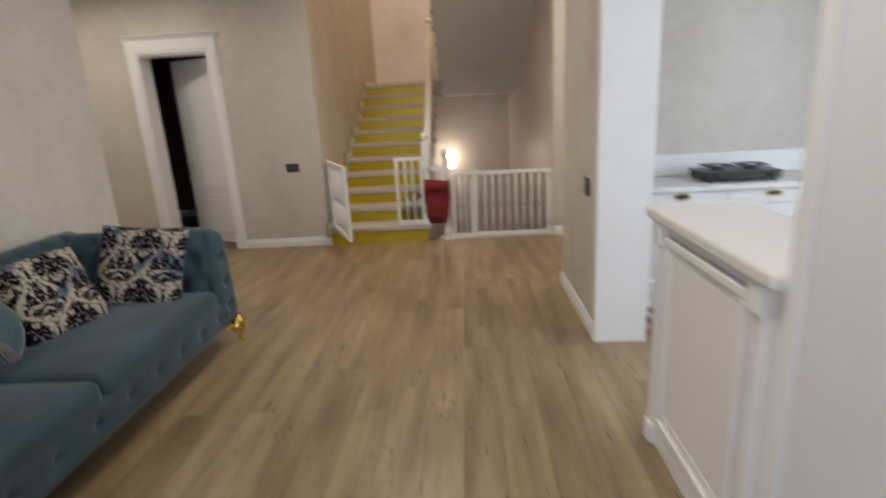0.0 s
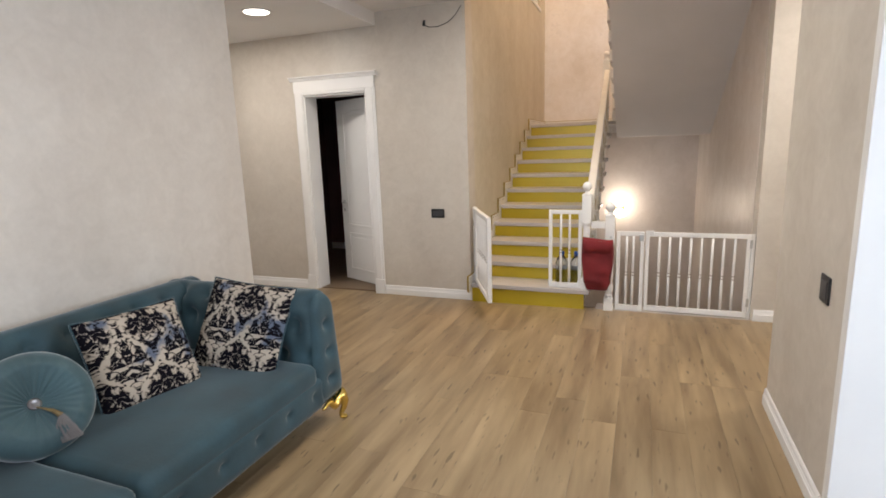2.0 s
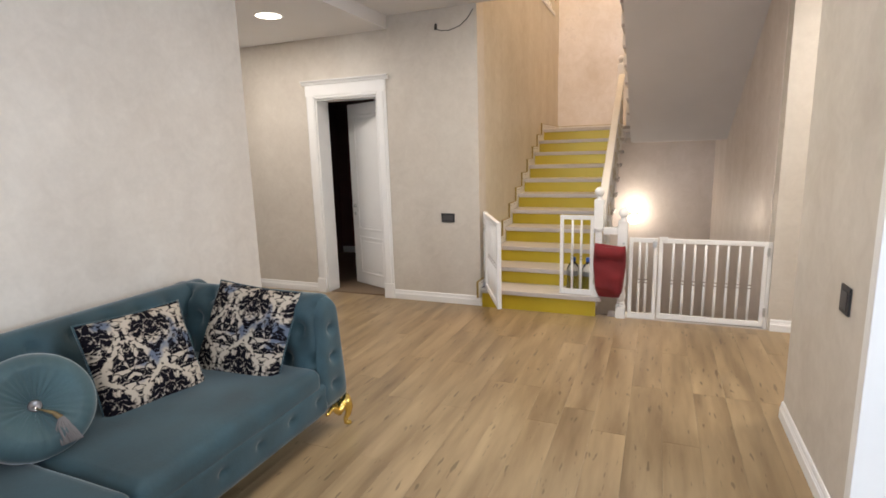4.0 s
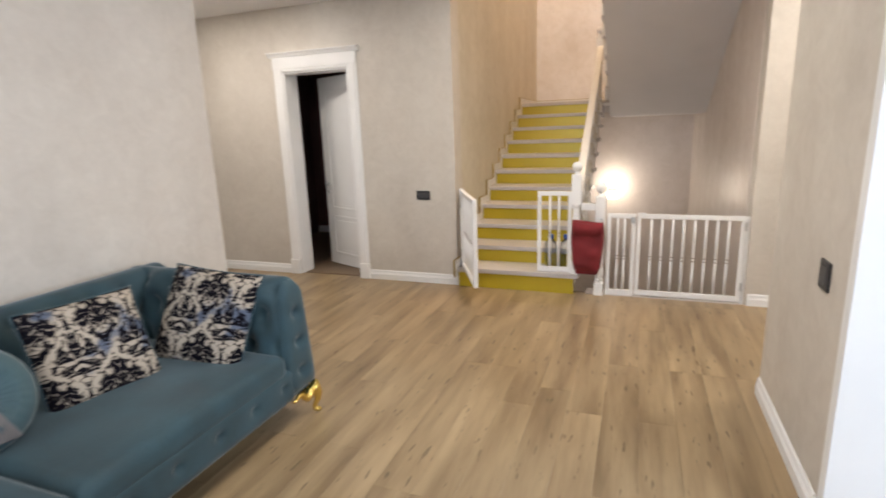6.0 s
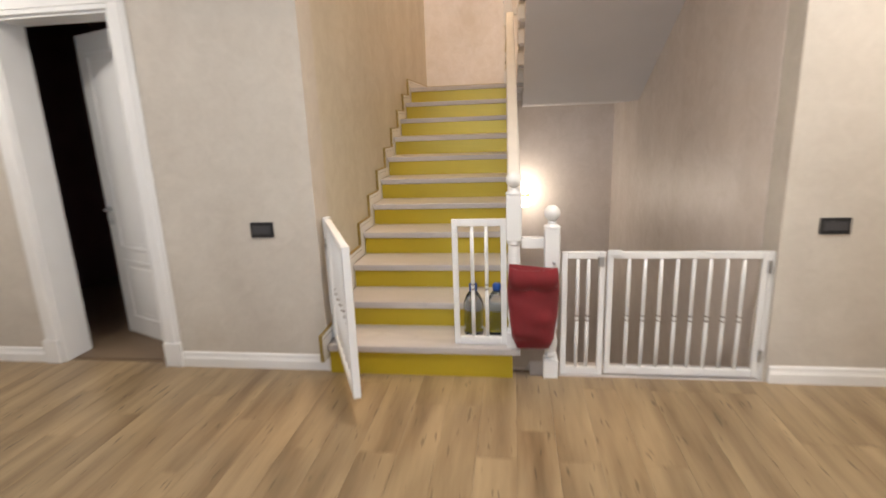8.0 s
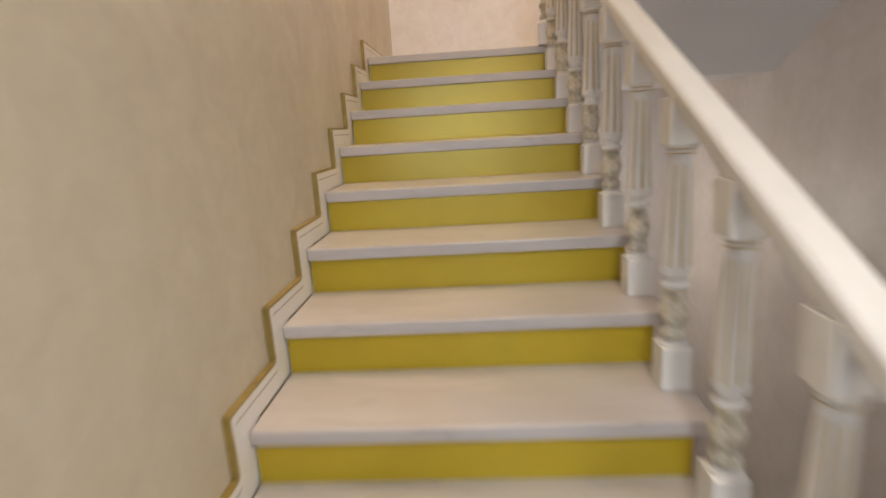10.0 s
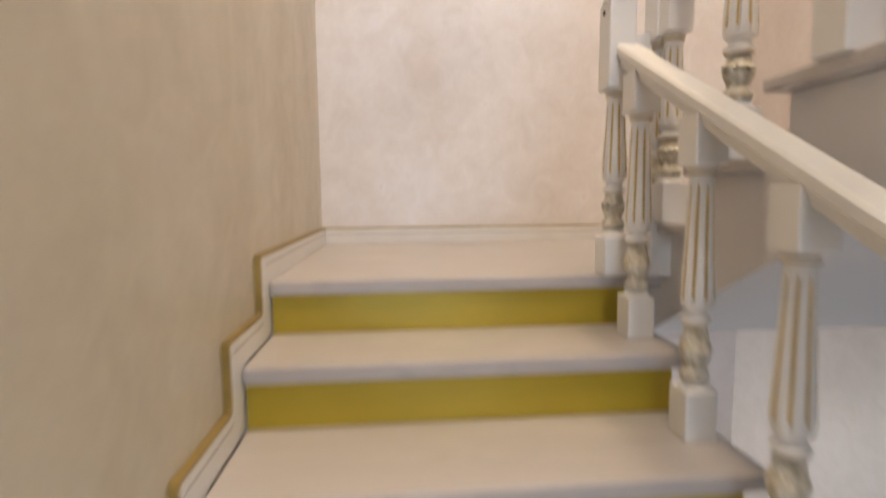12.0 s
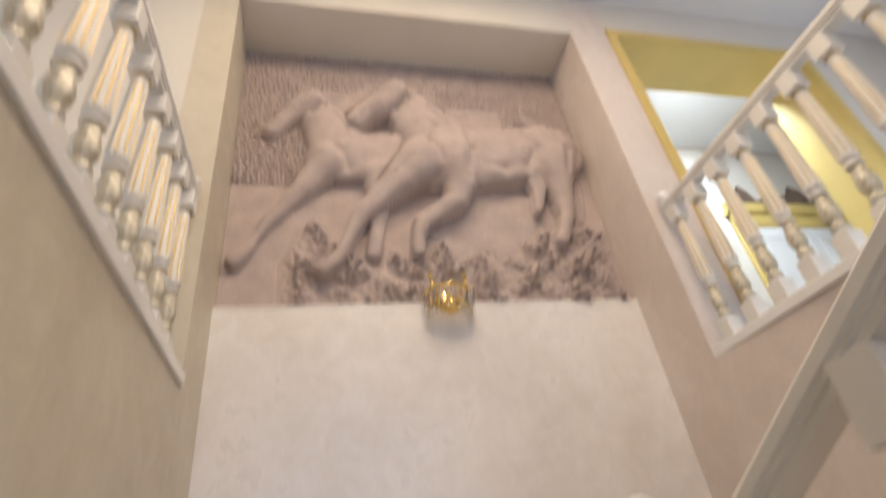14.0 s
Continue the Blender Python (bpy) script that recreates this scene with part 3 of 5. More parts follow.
# ---- second flight, climbing back over the cellar stairs ----
flight2 = thing("staircase", "upper stair flight with white treads over a plain soffit", "stairs", kind="structure")
body = [(YB - 0.001, ZL - 0.050), (YB - 0.001, ZL - 0.235), (YF2 - 0.02, ZL - 0.235)]
zs = lambda y: ZL + RISE + (YF2 - y) * RISE / GO - 0.42
YE = YF2 - GO * (N2 - 1) + 0.03
body += [(YE, zs(YE)), (YE, ZU - 0.037)]
for k in range(N2 - 1, -1, -1):
    yk = YF2 - GO * k - 0.03
    if k < N2 - 1:
        body += [(yk, ZL + RISE * (k + 1) - 0.036), (yk, ZL + RISE * k - 0.036)]
part("soffit_body", prism(body, X2A + 0.02, 1.0, "x"), SOFFIT, flight2)
tread2 = part("tread", box(0, 1.0 - X2A, -GO - 0.03, 0, -0.034, 0, 0.007), MARBLE, flight2, at=pose(X2A - 0.03, YF2, ZL + RISE))
for k in range(1, N2 - 1):
    share("tread", tread2, flight2, pose(X2A - 0.03, YF2 - GO * k, ZL + RISE * (k + 1)))

# ---- cellar flight, going down behind the gate ----
cellar = thing("staircase", "cellar stair flight going down behind the white gate", "stairs", kind="structure")
tread3 = part("tread", box(0, 0.86 + 0.36, 0, GO + 0.03, -0.034, 0, 0.006), MARBLE, cellar, at=pose(-0.36, Y0 + 0.17, -RISE))
ris3 = part("riser", box(0, 1.2, 0, 0.012, -RISE, -0.034), GOLD_RISER, cellar, at=pose(-0.35, Y0 + 0.19, 0))
for k in range(1, 11):
    share("tread", tread3, cellar, pose(-0.36, Y0 + 0.17 + GO * k, -RISE * (k + 1)))
    share("riser", ris3, cellar, pose(-0.35, Y0 + 0.19 + GO * k, -RISE * k))
part("threshold", box(-0.36, XR0 - 0.002, Y0 - 0.0, Y0 + 0.19, -0.034, 0.004, 0.004), MARBLE, cellar)

# ---- balusters and rails ----
def baluster_meshes(h, base, top, r=0.034):
    """Square foot, turned bulb, fluted shaft and square top; the gilt bulb is a mesh of its own."""
    bm = box(-0.042, 0.042, -0.042, 0.042, 0, base, 0.003)
    z0, z1 = base, h - top
    s = z1 - z0
    rows = [(0.040, z0), (0.040, z0 + 0.006), (0.030, z0 + 0.012), (0.036, z0 + 0.022)]
    bm = lathe(rows, 20, bm)
    zb0, zb1 = z0 + 0.022, z0 + 0.30 * s
    rows = [(0.030, zb1 - 0.004), (0.037, zb1 + 0.004), (0.037, zb1 + 0.012), (0.026, zb1 + 0.020), (0.026, zb1 + 0.030), (0.038, zb1 + 0.042),
            (0.0405, zb1 + 0.06), (0.0395, zb1 + 0.10), (0.034, zb1 + 0.55 * (z1 - zb1)), (0.0285, z1 - 0.035), (0.027, z1 - 0.024), (0.035, z1 - 0.018), (0.029, z1 - 0.012), (0.037, z1 - 0.006), (0.040, z1)]
    fine = []
    for (r0, a), (r1, b) in zip(rows, rows[1:]):
        fine.append((r0, a))
        if b - a > 0.06:
            for i in range(1, 4):
                fine.append((r0 + (r1 - r0) * i / 4, a + (b - a) * i / 4))
    fine.append(rows[-1])
    bm = lathe(fine, 32, bm, 8, 0.006, (zb1 + 0.058, z1 - 0.040))
    box(-0.042, 0.042, -0.042, 0.042, h - top, h, 0.003, bm)
    orn = bmesh.new()
    hb = zb1 - zb0
    rr = [(0.032, zb0), (0.0375, zb0 + 0.010), (0.034, zb0 + 0.022), (0.026, zb0 + 0.030), (0.026, zb0 + 0.038), (0.036, zb0 + 0.06), (0.0405, zb0 + 0.085), (0.038, zb0 + 0.6 * hb), (0.030, zb0 + 0.8 * hb), (0.027, zb1 - 0.004)]
    lathe(rr, 32, orn, 8, 0.005, (zb0 + 0.005, zb0 + 0.8 * hb))
    line = bmesh.new()
    for i in range(8):
        a = 2 * math.pi * i / 8
        za, zc = zb1 + 0.065, z1 - 0.045
        tube([(0.0375 * math.cos(a), 0.0375 * math.sin(a), za), (0.0245 * math.cos(a), 0.0245 * math.sin(a), zc)], 0.0032, 5, line)
    for zz in (z1 - 0.021, z1 - 0.009, zb1 + 0.0):
        lathe([(0.0335, zz - 0.0015), (0.0345, zz), (0.0335, zz + 0.0015)], 24, line)
    for m_ in (bm, orn, line):
        for v in m_.verts:
            v.co.x *= 0.98
            v.co.y *= 0.98
    return bm, orn, line


def balustrade(name, label, spots, h, base, top):
    root = thing(name, label, "balustrade", kind="structure")
    bm, orn, line = baluster_meshes(h, base, top)
    x, y, z = spots[0]
    b0 = part("baluster", bm, CREAM, root, at=pose(x, y, z))
    o0 = part("bulb", orn, ORN, b0, "carved gilt bulb", True)
    l0 = part("gilt_lines", line, GILT, b0, "gilt flutes")
    for x, y, z in spots[1:]:
        b = share("baluster", b0, root, pose(x, y, z))
        share("bulb", o0, b, Matrix())
        share("gilt_lines", l0, b, Matrix())
    return root


ORN = mat("gilt_rubbed_carving", (0.62, 0.55, 0.38), 0.45, 0.15, var=0.35, scale=45, fine=120, bump=0.3, second=(0.72, 0.70, 0.62))


def rail(root, name, p, q, w=0.082, h=0.068):
    """A moulded handrail from p to q, level or climbing along y."""
    p, q = Vector(p), Vector(q)
    prof = [(-w * 0.34, 0), (w * 0.34, 0), (w * 0.34, h * 0.22), (w * 0.43, h * 0.30), (w * 0.43, h * 0.42), (w * 0.5, h * 0.52), (w * 0.5, h * 0.86), (w * 0.40, h), (-w * 0.40, h), (-w * 0.5, h * 0.86), (-w * 0.5, h * 0.52), (-w * 0.43, h * 0.42), (-w * 0.43, h * 0.30), (-w * 0.34, h * 0.22)]
    bm = bmesh.new()
    a = [bm.verts.new(p + Vector((u, 0, v))) for u, v in prof]
    b = [bm.verts.new(q + Vector((u, 0, v))) for u, v in prof]
    bm.faces.new(a), bm.faces.new(b[::-1])
    for i in range(len(prof)):
        j = (i + 1) % len(prof)
        bm.faces.new((a[i], b[i], b[j], a[j]))
    bmesh.ops.recalc_face_normals(bm, faces=bm.faces)
    return part(name, bm, CREAM, root)


def newel(root, x, y, z, z_top, w=0.088, block=0.30, foot=0.12, gilt=False):
    """A square newel with a turned middle and a ball on top; z_top: the ball's centre."""
    bz = z_top - 0.052
    post = box(x - w / 2, x + w / 2, y - w / 2, y + w / 2, bz - block - 0.03, bz - 0.03, 0.006)
    box(x - w / 2, x + w / 2, y - w / 2, y + w / 2, z, z + foot, 0.005, post)
    s0, s1 = z + foot, bz - block - 0.03
    rows = [(0.042, s0), (0.042, s0 + 0.008), (0.032, s0 + 0.015), (0.038, s0 + 0.03), (0.030, s0 + 0.045), (0.040, s0 + 0.08), (0.042, s0 + 0.11), (0.030, s0 + 0.17), (0.040, s0 + 0.20), (0.041, s0 + 0.24), (0.034, s1 - 0.04), (0.032, s1 - 0.03), (0.042, s1 - 0.02), (0.043, s1)]
    if gilt:
        body, bulb_bm, lines = baluster_meshes(s1 - s0 + 0.04, 0.02, 0.02)
        post_at = pose(x, y, s0 - 0.02)
    elif s1 - s0 > 0.3:
        lathe(rows, 32, post, 8, 0.005, (s0 + 0.205, s1 - 0.045), (x, y, 0))
    else:
        lathe([(0.042, s0), (0.032, s0 + 0.02), (0.036, (s0 + s1) / 2), (0.032, s1 - 0.02), (0.042, s1)], 24, post, origin=(x, y, 0))
    n = part("newel", post, WHITE, root)
    if gilt:
        part("shaft", body, CREAM, n, "fluted shaft", at=post_at)
        part("bulb", bulb_bm, ORN, n, "carved gilt bulb", True, at=post_at)
        part("gilt_lines", lines, GILT, n, "gilt flutes", at=post_at)
    cap = lathe([(0.050, bz - 0.030), (0.046, bz - 0.022), (0.026, bz - 0.014), (0.022, bz - 0.004), (0.026, bz + 0.004)], 24, None, origin=(x, y, 0))
    ball(0.046, (x, y, z_top), cap, 24, 14)
    part("ball_finial", cap, WHITE, n, "white turned ball", True)
    part("gilt_ring", lathe([(0.0375, bz - 0.0245), (0.0385, bz - 0.0225), (0.0375, bz - 0.0205)], 24, None, origin=(x, y, 0)), GILT, n)
    return n


nose = lambda y: RISE + LIFT + (y - Y1 - 0.012) * RISE / GO
skew = lambda y: -0.446 - 0.016 * (y - Y1)     # the line leans a little towards the wall as it climbs
spots = [(skew(Y1 + GO * k + 0.207), Y1 + GO * k + 0.207, RISE * (k + 1) + LIFT) for k in range(0, N1 - 1)]
RH = 0.680                        # rail above the line of the edges
hb = RH + 0.195 * RISE / GO + 0.012
b1 = balustrade("balustrade", "white stair balustrade with fluted gilt balusters and ball newels", spots, hb, 0.125, 0.12)
rail(b1, "handrail", (skew(5.87), 5.87, nose(5.87) + RH), (skew(YL), YL - 0.01, nose(YL - 0.01) + RH))
newel(b1, -0.455, 5.82, RISE + LIFT, 1.219, block=0.27, foot=0.10)
newel(b1, -0.517, YL + 0.02, ZL, 2.886, block=0.27, foot=0.13, gilt=True)
hole = lathe([(0.008, 0), (0.008, 0.003), (0.005, 0.004)], 12)
part("screw_hole", hole, BLACK, b1, "dark screw hole", at=pose(-0.5615, YL + 0.02, 2.772, 0, -90))
# low newel by the gate, tied to the tall one
low = thing("newel_post", "short white newel post with a ball top beside the gate", "newel post", kind="structure")
newel(low, -0.237, 5.835, 0, 1.02, block=0.27, foot=0.12)
part("tie_rail", box(-0.411, -0.237 - 0.046, 5.81, 5.86, 0.815, 0.88, 0.004), WHITE, low)

part("bolt", lathe([(0.011, 0), (0.011, 0.004), (0.006, 0.007)], 14), STEEL, low, "round steel bolt head", True, at=pose(-0.225, 5.790, 0.735, 90))

XB2 = -0.372
RH2 = 0.58
nose2 = lambda y: ZL + RISE + (YF2 - y) * RISE / GO
spots2 = [(XB2, YF2 - GO * k - 0.195, ZL + RISE * (k + 1)) for k in range(0, N2 - 1)]
b2 = balustrade("balustrade", "white balustrade of the upper flight with fluted gilt balusters", spots2, RH2 + 0.195 * RISE / GO + 0.012, 0.125, 0.12)
rail(b2, "handrail", (XB2, 8.93, nose2(8.93) + RH2), (XB2, 6.1, nose2(6.1) + RH2))
newel(b2, -0.376, 8.95, ZL, 3.044, block=0.28, foot=0.22, gilt=True)
part("tie_rail", box(-0.472, -0.421, YL - 0.01, YL + 0.03, 2.64, 2.71, 0.004), CREAM, b2)

# galleries on both sides of the well
def gallery(name, x, label, y_from, y_to):
    n = int((y_to - y_from) / 0.19)
    sp = [(x, y_to - 0.10 - 0.19 * i, ZU) for i in range(n)]
    g = balustrade(name, label, sp, 0.88, 0.12, 0.10)
    rail(g, "handrail", (x, y_to - 0.04, ZU + 0.875), (x, y_from, ZU + 0.875))
    part("ledge", box(x - 0.09, x + 0.09, y_from, y_to, ZU - 0.055, ZU, 0.006), WHITE, g)
    c = lathe([(0.03, 0), (0.032, 0.02), (0.02, 0.03)], 20, None, origin=(x, y_to - 0.05, ZU + 0.93))
    ball(0.04, (x, y_to - 0.05, ZU + 0.99), c)
    part("ball_finial", c, WHITE, g, "", True)
    return g


gallery("balustrade", XW - 0.075, "white gallery balustrade with fluted gilt balusters on a ledge", 6.1, YP)
gallery("balustrade", xr(YP) + 0.09, "white gallery balustrade beside the upper hall", 6.1, YP)

# ---- upper hall with the yellow portal ----
PX0, PX1, PZ = 1.31, 3.20, 6.64        # clear opening of the portal
wp = box(PX1 + 0.02, 6.2, YP, YB + 0.07, ZU - 0.04, CEIL_UP)
box(1.232, PX1 + 0.02, YP, YB + 0.07, PZ + 0.02, CEIL_UP, bm=wp)
wall("wall_upper_hall", wp, UPPER_PLASTER, "cream plaster wall of the upper hall")
po = thing("portal_lining", "yellow painted lining and casing of a tall wide portal", "portal", kind="structure")
part("lining_side", box(1.234, PX0, YP + 0.001, YB + 0.068, ZU - 0.04, PZ), YELLOW, po)
part("lining_side", box(PX1, PX1 + 0.018, YP + 0.001, YB + 0.068, ZU - 0.04, PZ), YELLOW, po)
part("lining_head", box(1.234, PX1 + 0.018, YP + 0.001, YB + 0.068, PZ, PZ + 0.018), YELLOW, po)
part("casing_side", box(1.228, PX0, YP - 0.018, YP - 0.001, ZU - 0.04, PZ, 0.003), YELLOW, po)
part("casing_side", box(PX1, PX1 + 0.08, YP - 0.018, YP - 0.001, ZU - 0.04, PZ, 0.003), YELLOW, po)
part("casing_head", box(1.228, PX1 + 0.08, YP - 0.018, YP - 0.001, PZ, PZ + 0.085, 0.003), YELLOW, po)
wall("wall_upper_far", box(1.2, 6.2, 11.6, 11.7, ZU - 0.04, CEIL_UP), UPPER_PLASTER, "pale cream wall at the end of the upper hall")
d3 = casing("door_frame", 1.6, 2.12, "yellow painted door surround in the upper hall", YELLOW, 0.05)
d3.matrix_basis = pose(3.50, 11.595, ZU - 0.04)
part("head_board", box(-CW, 1.6 + CW, -0.062, 0, 2.317, 2.45, 0.004), YELLOW, d3)
dd = door_leaf("door_3", 0.80, 2.11, "white panelled double door leaf in the upper hall")
dd.matrix_basis = pose(4.30, 11.56, ZU - 0.04)
dd = door_leaf("door_4", 0.79, 2.11, "white panelled double door leaf beside its pair")
dd.matrix_basis = pose(5.095, 11.56, ZU - 0.04)
for px, pa, pw in ((3.50, 12, 0.62), (4.17, -8, 0.75)):
    cb = prism([(0, 0), (pw, 0), (pw * 0.82, 0.10), (pw * 0.62, 0.06), (pw * 0.5, 0.20), (pw * 0.34, 0.27), (pw * 0.22, 0.12), (pw * 0.08, 0.15)], 0, 0.035, "y")
    c = tagged(part("cardboard_scrap", cb, BROWN), "torn brown cardboard lying on the door head", "cardboard")
    c.matrix_basis = pose(px, 11.54, ZU - 0.04 + 2.451, 0, 0, pa * 0.3)

# ---- ceiling lamps ----
LAMP_GLOW, STAIR_GLOW = glow("lamp_glow", (1.0, 0.86, 0.66), 9), glow("warm_lamp_glow", (1.0, 0.74, 0.46), 9)


def downlight(x, y, z, power, color, group, gm, r=0.115):
    t = thing("ceiling_light", "small round white recessed ceiling light, lit, some added unseen", "ceiling light", group, at=pose(x, y, z))
    part("ring", lathe([(r + 0.018, 0), (r + 0.016, -0.008), (r, -0.010), (r, 0)][::-1], 28), WHITE, t)
    part("lens", lathe([(r - 0.002, -0.006), (r - 0.003, -0.004)], 24), gm, t, "glowing lens")
    d = bpy.data.lights.new("lamp", "AREA")
    d.shape, d.size, d.energy, d.color = "DISK", 2 * r, power, color
    lamp = new("lamp_light", d)
    lamp.location = (x, y, z - 0.014)
    return t


for x, y, z in LAMPS:
    downlight(x, y, z, HALL_W * (0.6 if z < 3 else 1.6 if y > 4.5 else 1.5 if y < 1 else 0.55), (1.0, 0.88, 0.74), "ceiling lights of the hall", LAMP_GLOW)
for x, y, z in STAIR_LAMPS:
    downlight(x, y, z, STAIR_W, (1.0, 0.625, 0.31), "ceiling lights over the stairs", STAIR_GLOW)


# added lamp, kept out of sight behind the portal head to brighten the far room
downlight(2.7, 10.56, CEIL_UP - 0.001, 110, (1.0, 0.90, 0.76), "ceiling lights of the upper hall", LAMP_GLOW)

# ---- safety gates ----
def turned_bar(h, r=0.011):
    m = h * 0.46
    return lathe([(r, 0), (r * 1.15, h * 0.25), (r, m - 0.02), (r * 0.7, m - 0.014), (r * 1.25, m - 0.007), (r * 0.75, m), (r * 1.25, m + 0.007), (r * 0.7, m + 0.014), (r, m + 0.02), (r * 1.1, h * 0.75), (r * 0.9, h)], 12)


def gate_panel(name, label, w, z0, z1, bars, stile=0.034, bottom=0.05, top=0.042, thick=0.028, arch=0.0):
    """A painted barrier in the plane y = 0 from x = 0 to w."""
    g = thing(name, label, "safety gate")
    part("stile", box(0, stile, -thick / 2, thick / 2, z0, z1, 0.004), WHITE, g)
    part("stile", box(w - stile, w, -thick / 2, thick / 2, z0, z1, 0.004), WHITE, g)
    part("top_rail", box(stile, w - stile, -thick / 2 + 0.001, thick / 2 - 0.001, z1 - top, z1, 0.004), WHITE, g)
    part("bottom_rail", box(stile, w - stile, -thick / 2 + 0.001, thick / 2 - 0.001, z0, z0 + bottom, 0.004), WHITE, g)
    b0 = r0 = None
    gap = (w - 2 * stile) / (bars + 1)
    for i in range(bars):
        at = pose(stile + gap * (i + 1), 0, z0 + bottom)
        if b0 is None:
            hbar = z1 - top - z0 - bottom
            b0 = part("bar", turned_bar(hbar), WHITE, g, at=at, smooth=True)
            rings = lathe([(0.0100, hbar * 0.46 - 0.0185), (0.0128, hbar * 0.46 - 0.0165), (0.0128, hbar * 0.46 - 0.0125), (0.0070, hbar * 0.46 - 0.0105), (0.0070, hbar * 0.46 + 0.0105), (0.0128, hbar * 0.46 + 0.0125), (0.0128, hbar * 0.46 + 0.0165), (0.0100, hbar * 0.46 + 0.0185)], 12)
            r0 = part("turned_ring", rings, BROWN, b0, "dark turned rings")
        else:
            share("turned_ring", r0, share("bar", b0, g, at), Matrix())
    return g


YG = 5.86
gs = gate_panel("safety_gate", "small fixed white gate panel standing on the first stair tread", 0.322, RISE + LIFT + 0.001, 0.99, 2)
gs.matrix_basis = pose(-0.822, 5.835, 0)
part("latch", box(0.004, 0.03, -0.026, -0.014, 0.86, 0.94, 0.004), WHITE, gs)
gf = gate_panel("safety_gate", "narrow fixed white barrier panel beside the newel post", 0.25, 0.006, 0.785, 2)
gf.matrix_basis = pose(-0.176, YG, 0)
part("hook", box(0.205, 0.243, -0.03, -0.012, 0.70, 0.76, 0.004), STEEL, gf, "metal latch")
gd = gate_panel("safety_gate", "closed white wooden gate with turned bars before the cellar stairs", 0.875, 0.016, 0.785, 8)
gd.matrix_basis = pose(0.085, YG, 0)
part("latch", box(0.0, 0.075, -0.022, -0.014, 0.765, 0.80, 0.004), WHITE, gd)
for z in (0.12, 0.66):
    part("hinge", box(0.866, 0.886, -0.024, -0.014, z, z + 0.075, 0.002), STEEL, gd, "steel hinge")
hp = tagged(part("gate_post", box(0.963, 0.99, YG - 0.014, YG + 0.014, 0.004, 0.785, 0.003), WHITE), "white post of the gate screwed to the wall", "gate post")
# open leaf at the foot of the stairs
dx, dy = -1.25 + 1.60, 5.15 - 5.88
ol = gate_panel("safety_gate", "white wooden gate leaf standing open at the foot of the stairs", math.hypot(dx, dy), 0.19, 0.99, 6, stile=0.044, thick=0.040)
ol.matrix_basis = pose(-1.60, 5.88, 0, 0, 0, math.degrees(math.atan2(dy, dx)))
for z in (0.30, 0.80):
    part("hinge", box(-0.012, 0.012, -0.031, -0.0205, z, z + 0.075, 0.002), STEEL, ol, "steel hinge")
op = tagged(part("gate_post", box(-1.634, -1.596, 5.876, 5.930, RISE + LIFT + 0.001, 1.0, 0.004), WHITE), "white gate post on the stair wall", "gate post")

# ---- red pouch between the newels ----
def pouch():
    bm = bmesh.new()
    n, m = 40, 34
    rnd = random.Random(4)
    grid = []
    for j in range(m):
        v = j / (m - 1)
        row = []
        z = 0.725 - 0.51 * v
        wide = 0.138 + 0.012 * math.sin(v * 5) - 0.030 * max(0, v - 0.86) / 0.14 * (v > 0.86)
        deep = 0.012 + 0.055 * math.sin(min(1, v * 1.25) * math.pi * 0.55) * (1 - max(0, v - 0.8) / 0.2 * 0.75)
        for i in range(n):
            a = 2 * math.pi * i / n
            ca, sa = math.cos(a), math.sin(a)
            x = wide * (abs(ca) ** 0.6) * (1 if ca > 0 else -1)
            y = deep * (abs(sa) ** 0.8) * (1 if sa > 0 else -1)
            fold = 0.010 * noise.noise((x * 9, z * 14, 1.3)) + 0.006 * math.sin(z * 38 + x * 16)
            sag = -0.022 * (1 - (x / 0.14) ** 2) * (1 - v)
            row.append(bm.verts.new((x, y - 0.02 + fold * (sa < 0) * (0.3 + v), z + sag + 0.03 * (v < 0.05) * (-x / 0.14) * 0.4)))
        grid.append(row)
    for a, b in zip(grid, grid[1:]):
        for i in range(n):
            bm.faces.new((a[i], a[(i + 1) % n], b[(i + 1) % n], b[i]))
    bm.faces.new(grid[0]), bm.faces.new(grid[-1][::-1])
    bmesh.ops.recalc_face_normals(bm, faces=bm.faces)
    return bm


pc = thing("fabric_pouch", "dark red fabric pouch hanging between the two newel posts", "pouch", at=pose(-0.345, 5.79, 0))
part("bag", pouch(), RED, pc, smooth=True)
fl = bmesh.new()
for j in range(2):
    for i in range(12):
        x = -0.138 + 0.276 * i / 11
        fl.verts.new((x, -0.062 - 0.012 * math.sin(i * 0.9) * j - 0.01 * j, 0.725 - 0.12 * j - 0.022 * (1 - (x / 0.14) ** 2)))
fl.verts.ensure_lookup_table()
for i in range(11):
    fl.faces.new((fl.verts[i], fl.verts[i + 1], fl.verts[i + 13], fl.verts[i + 12]))
r = bmesh.ops.extrude_face_region(fl, geom=fl.faces[:])
for v in [g for g in r["geom"] if isinstance(g, bmesh.types.BMVert)]:
    v.co.y += 0.006
part("flap", fl, RED, pc, "turned-down red fabric rim", True)

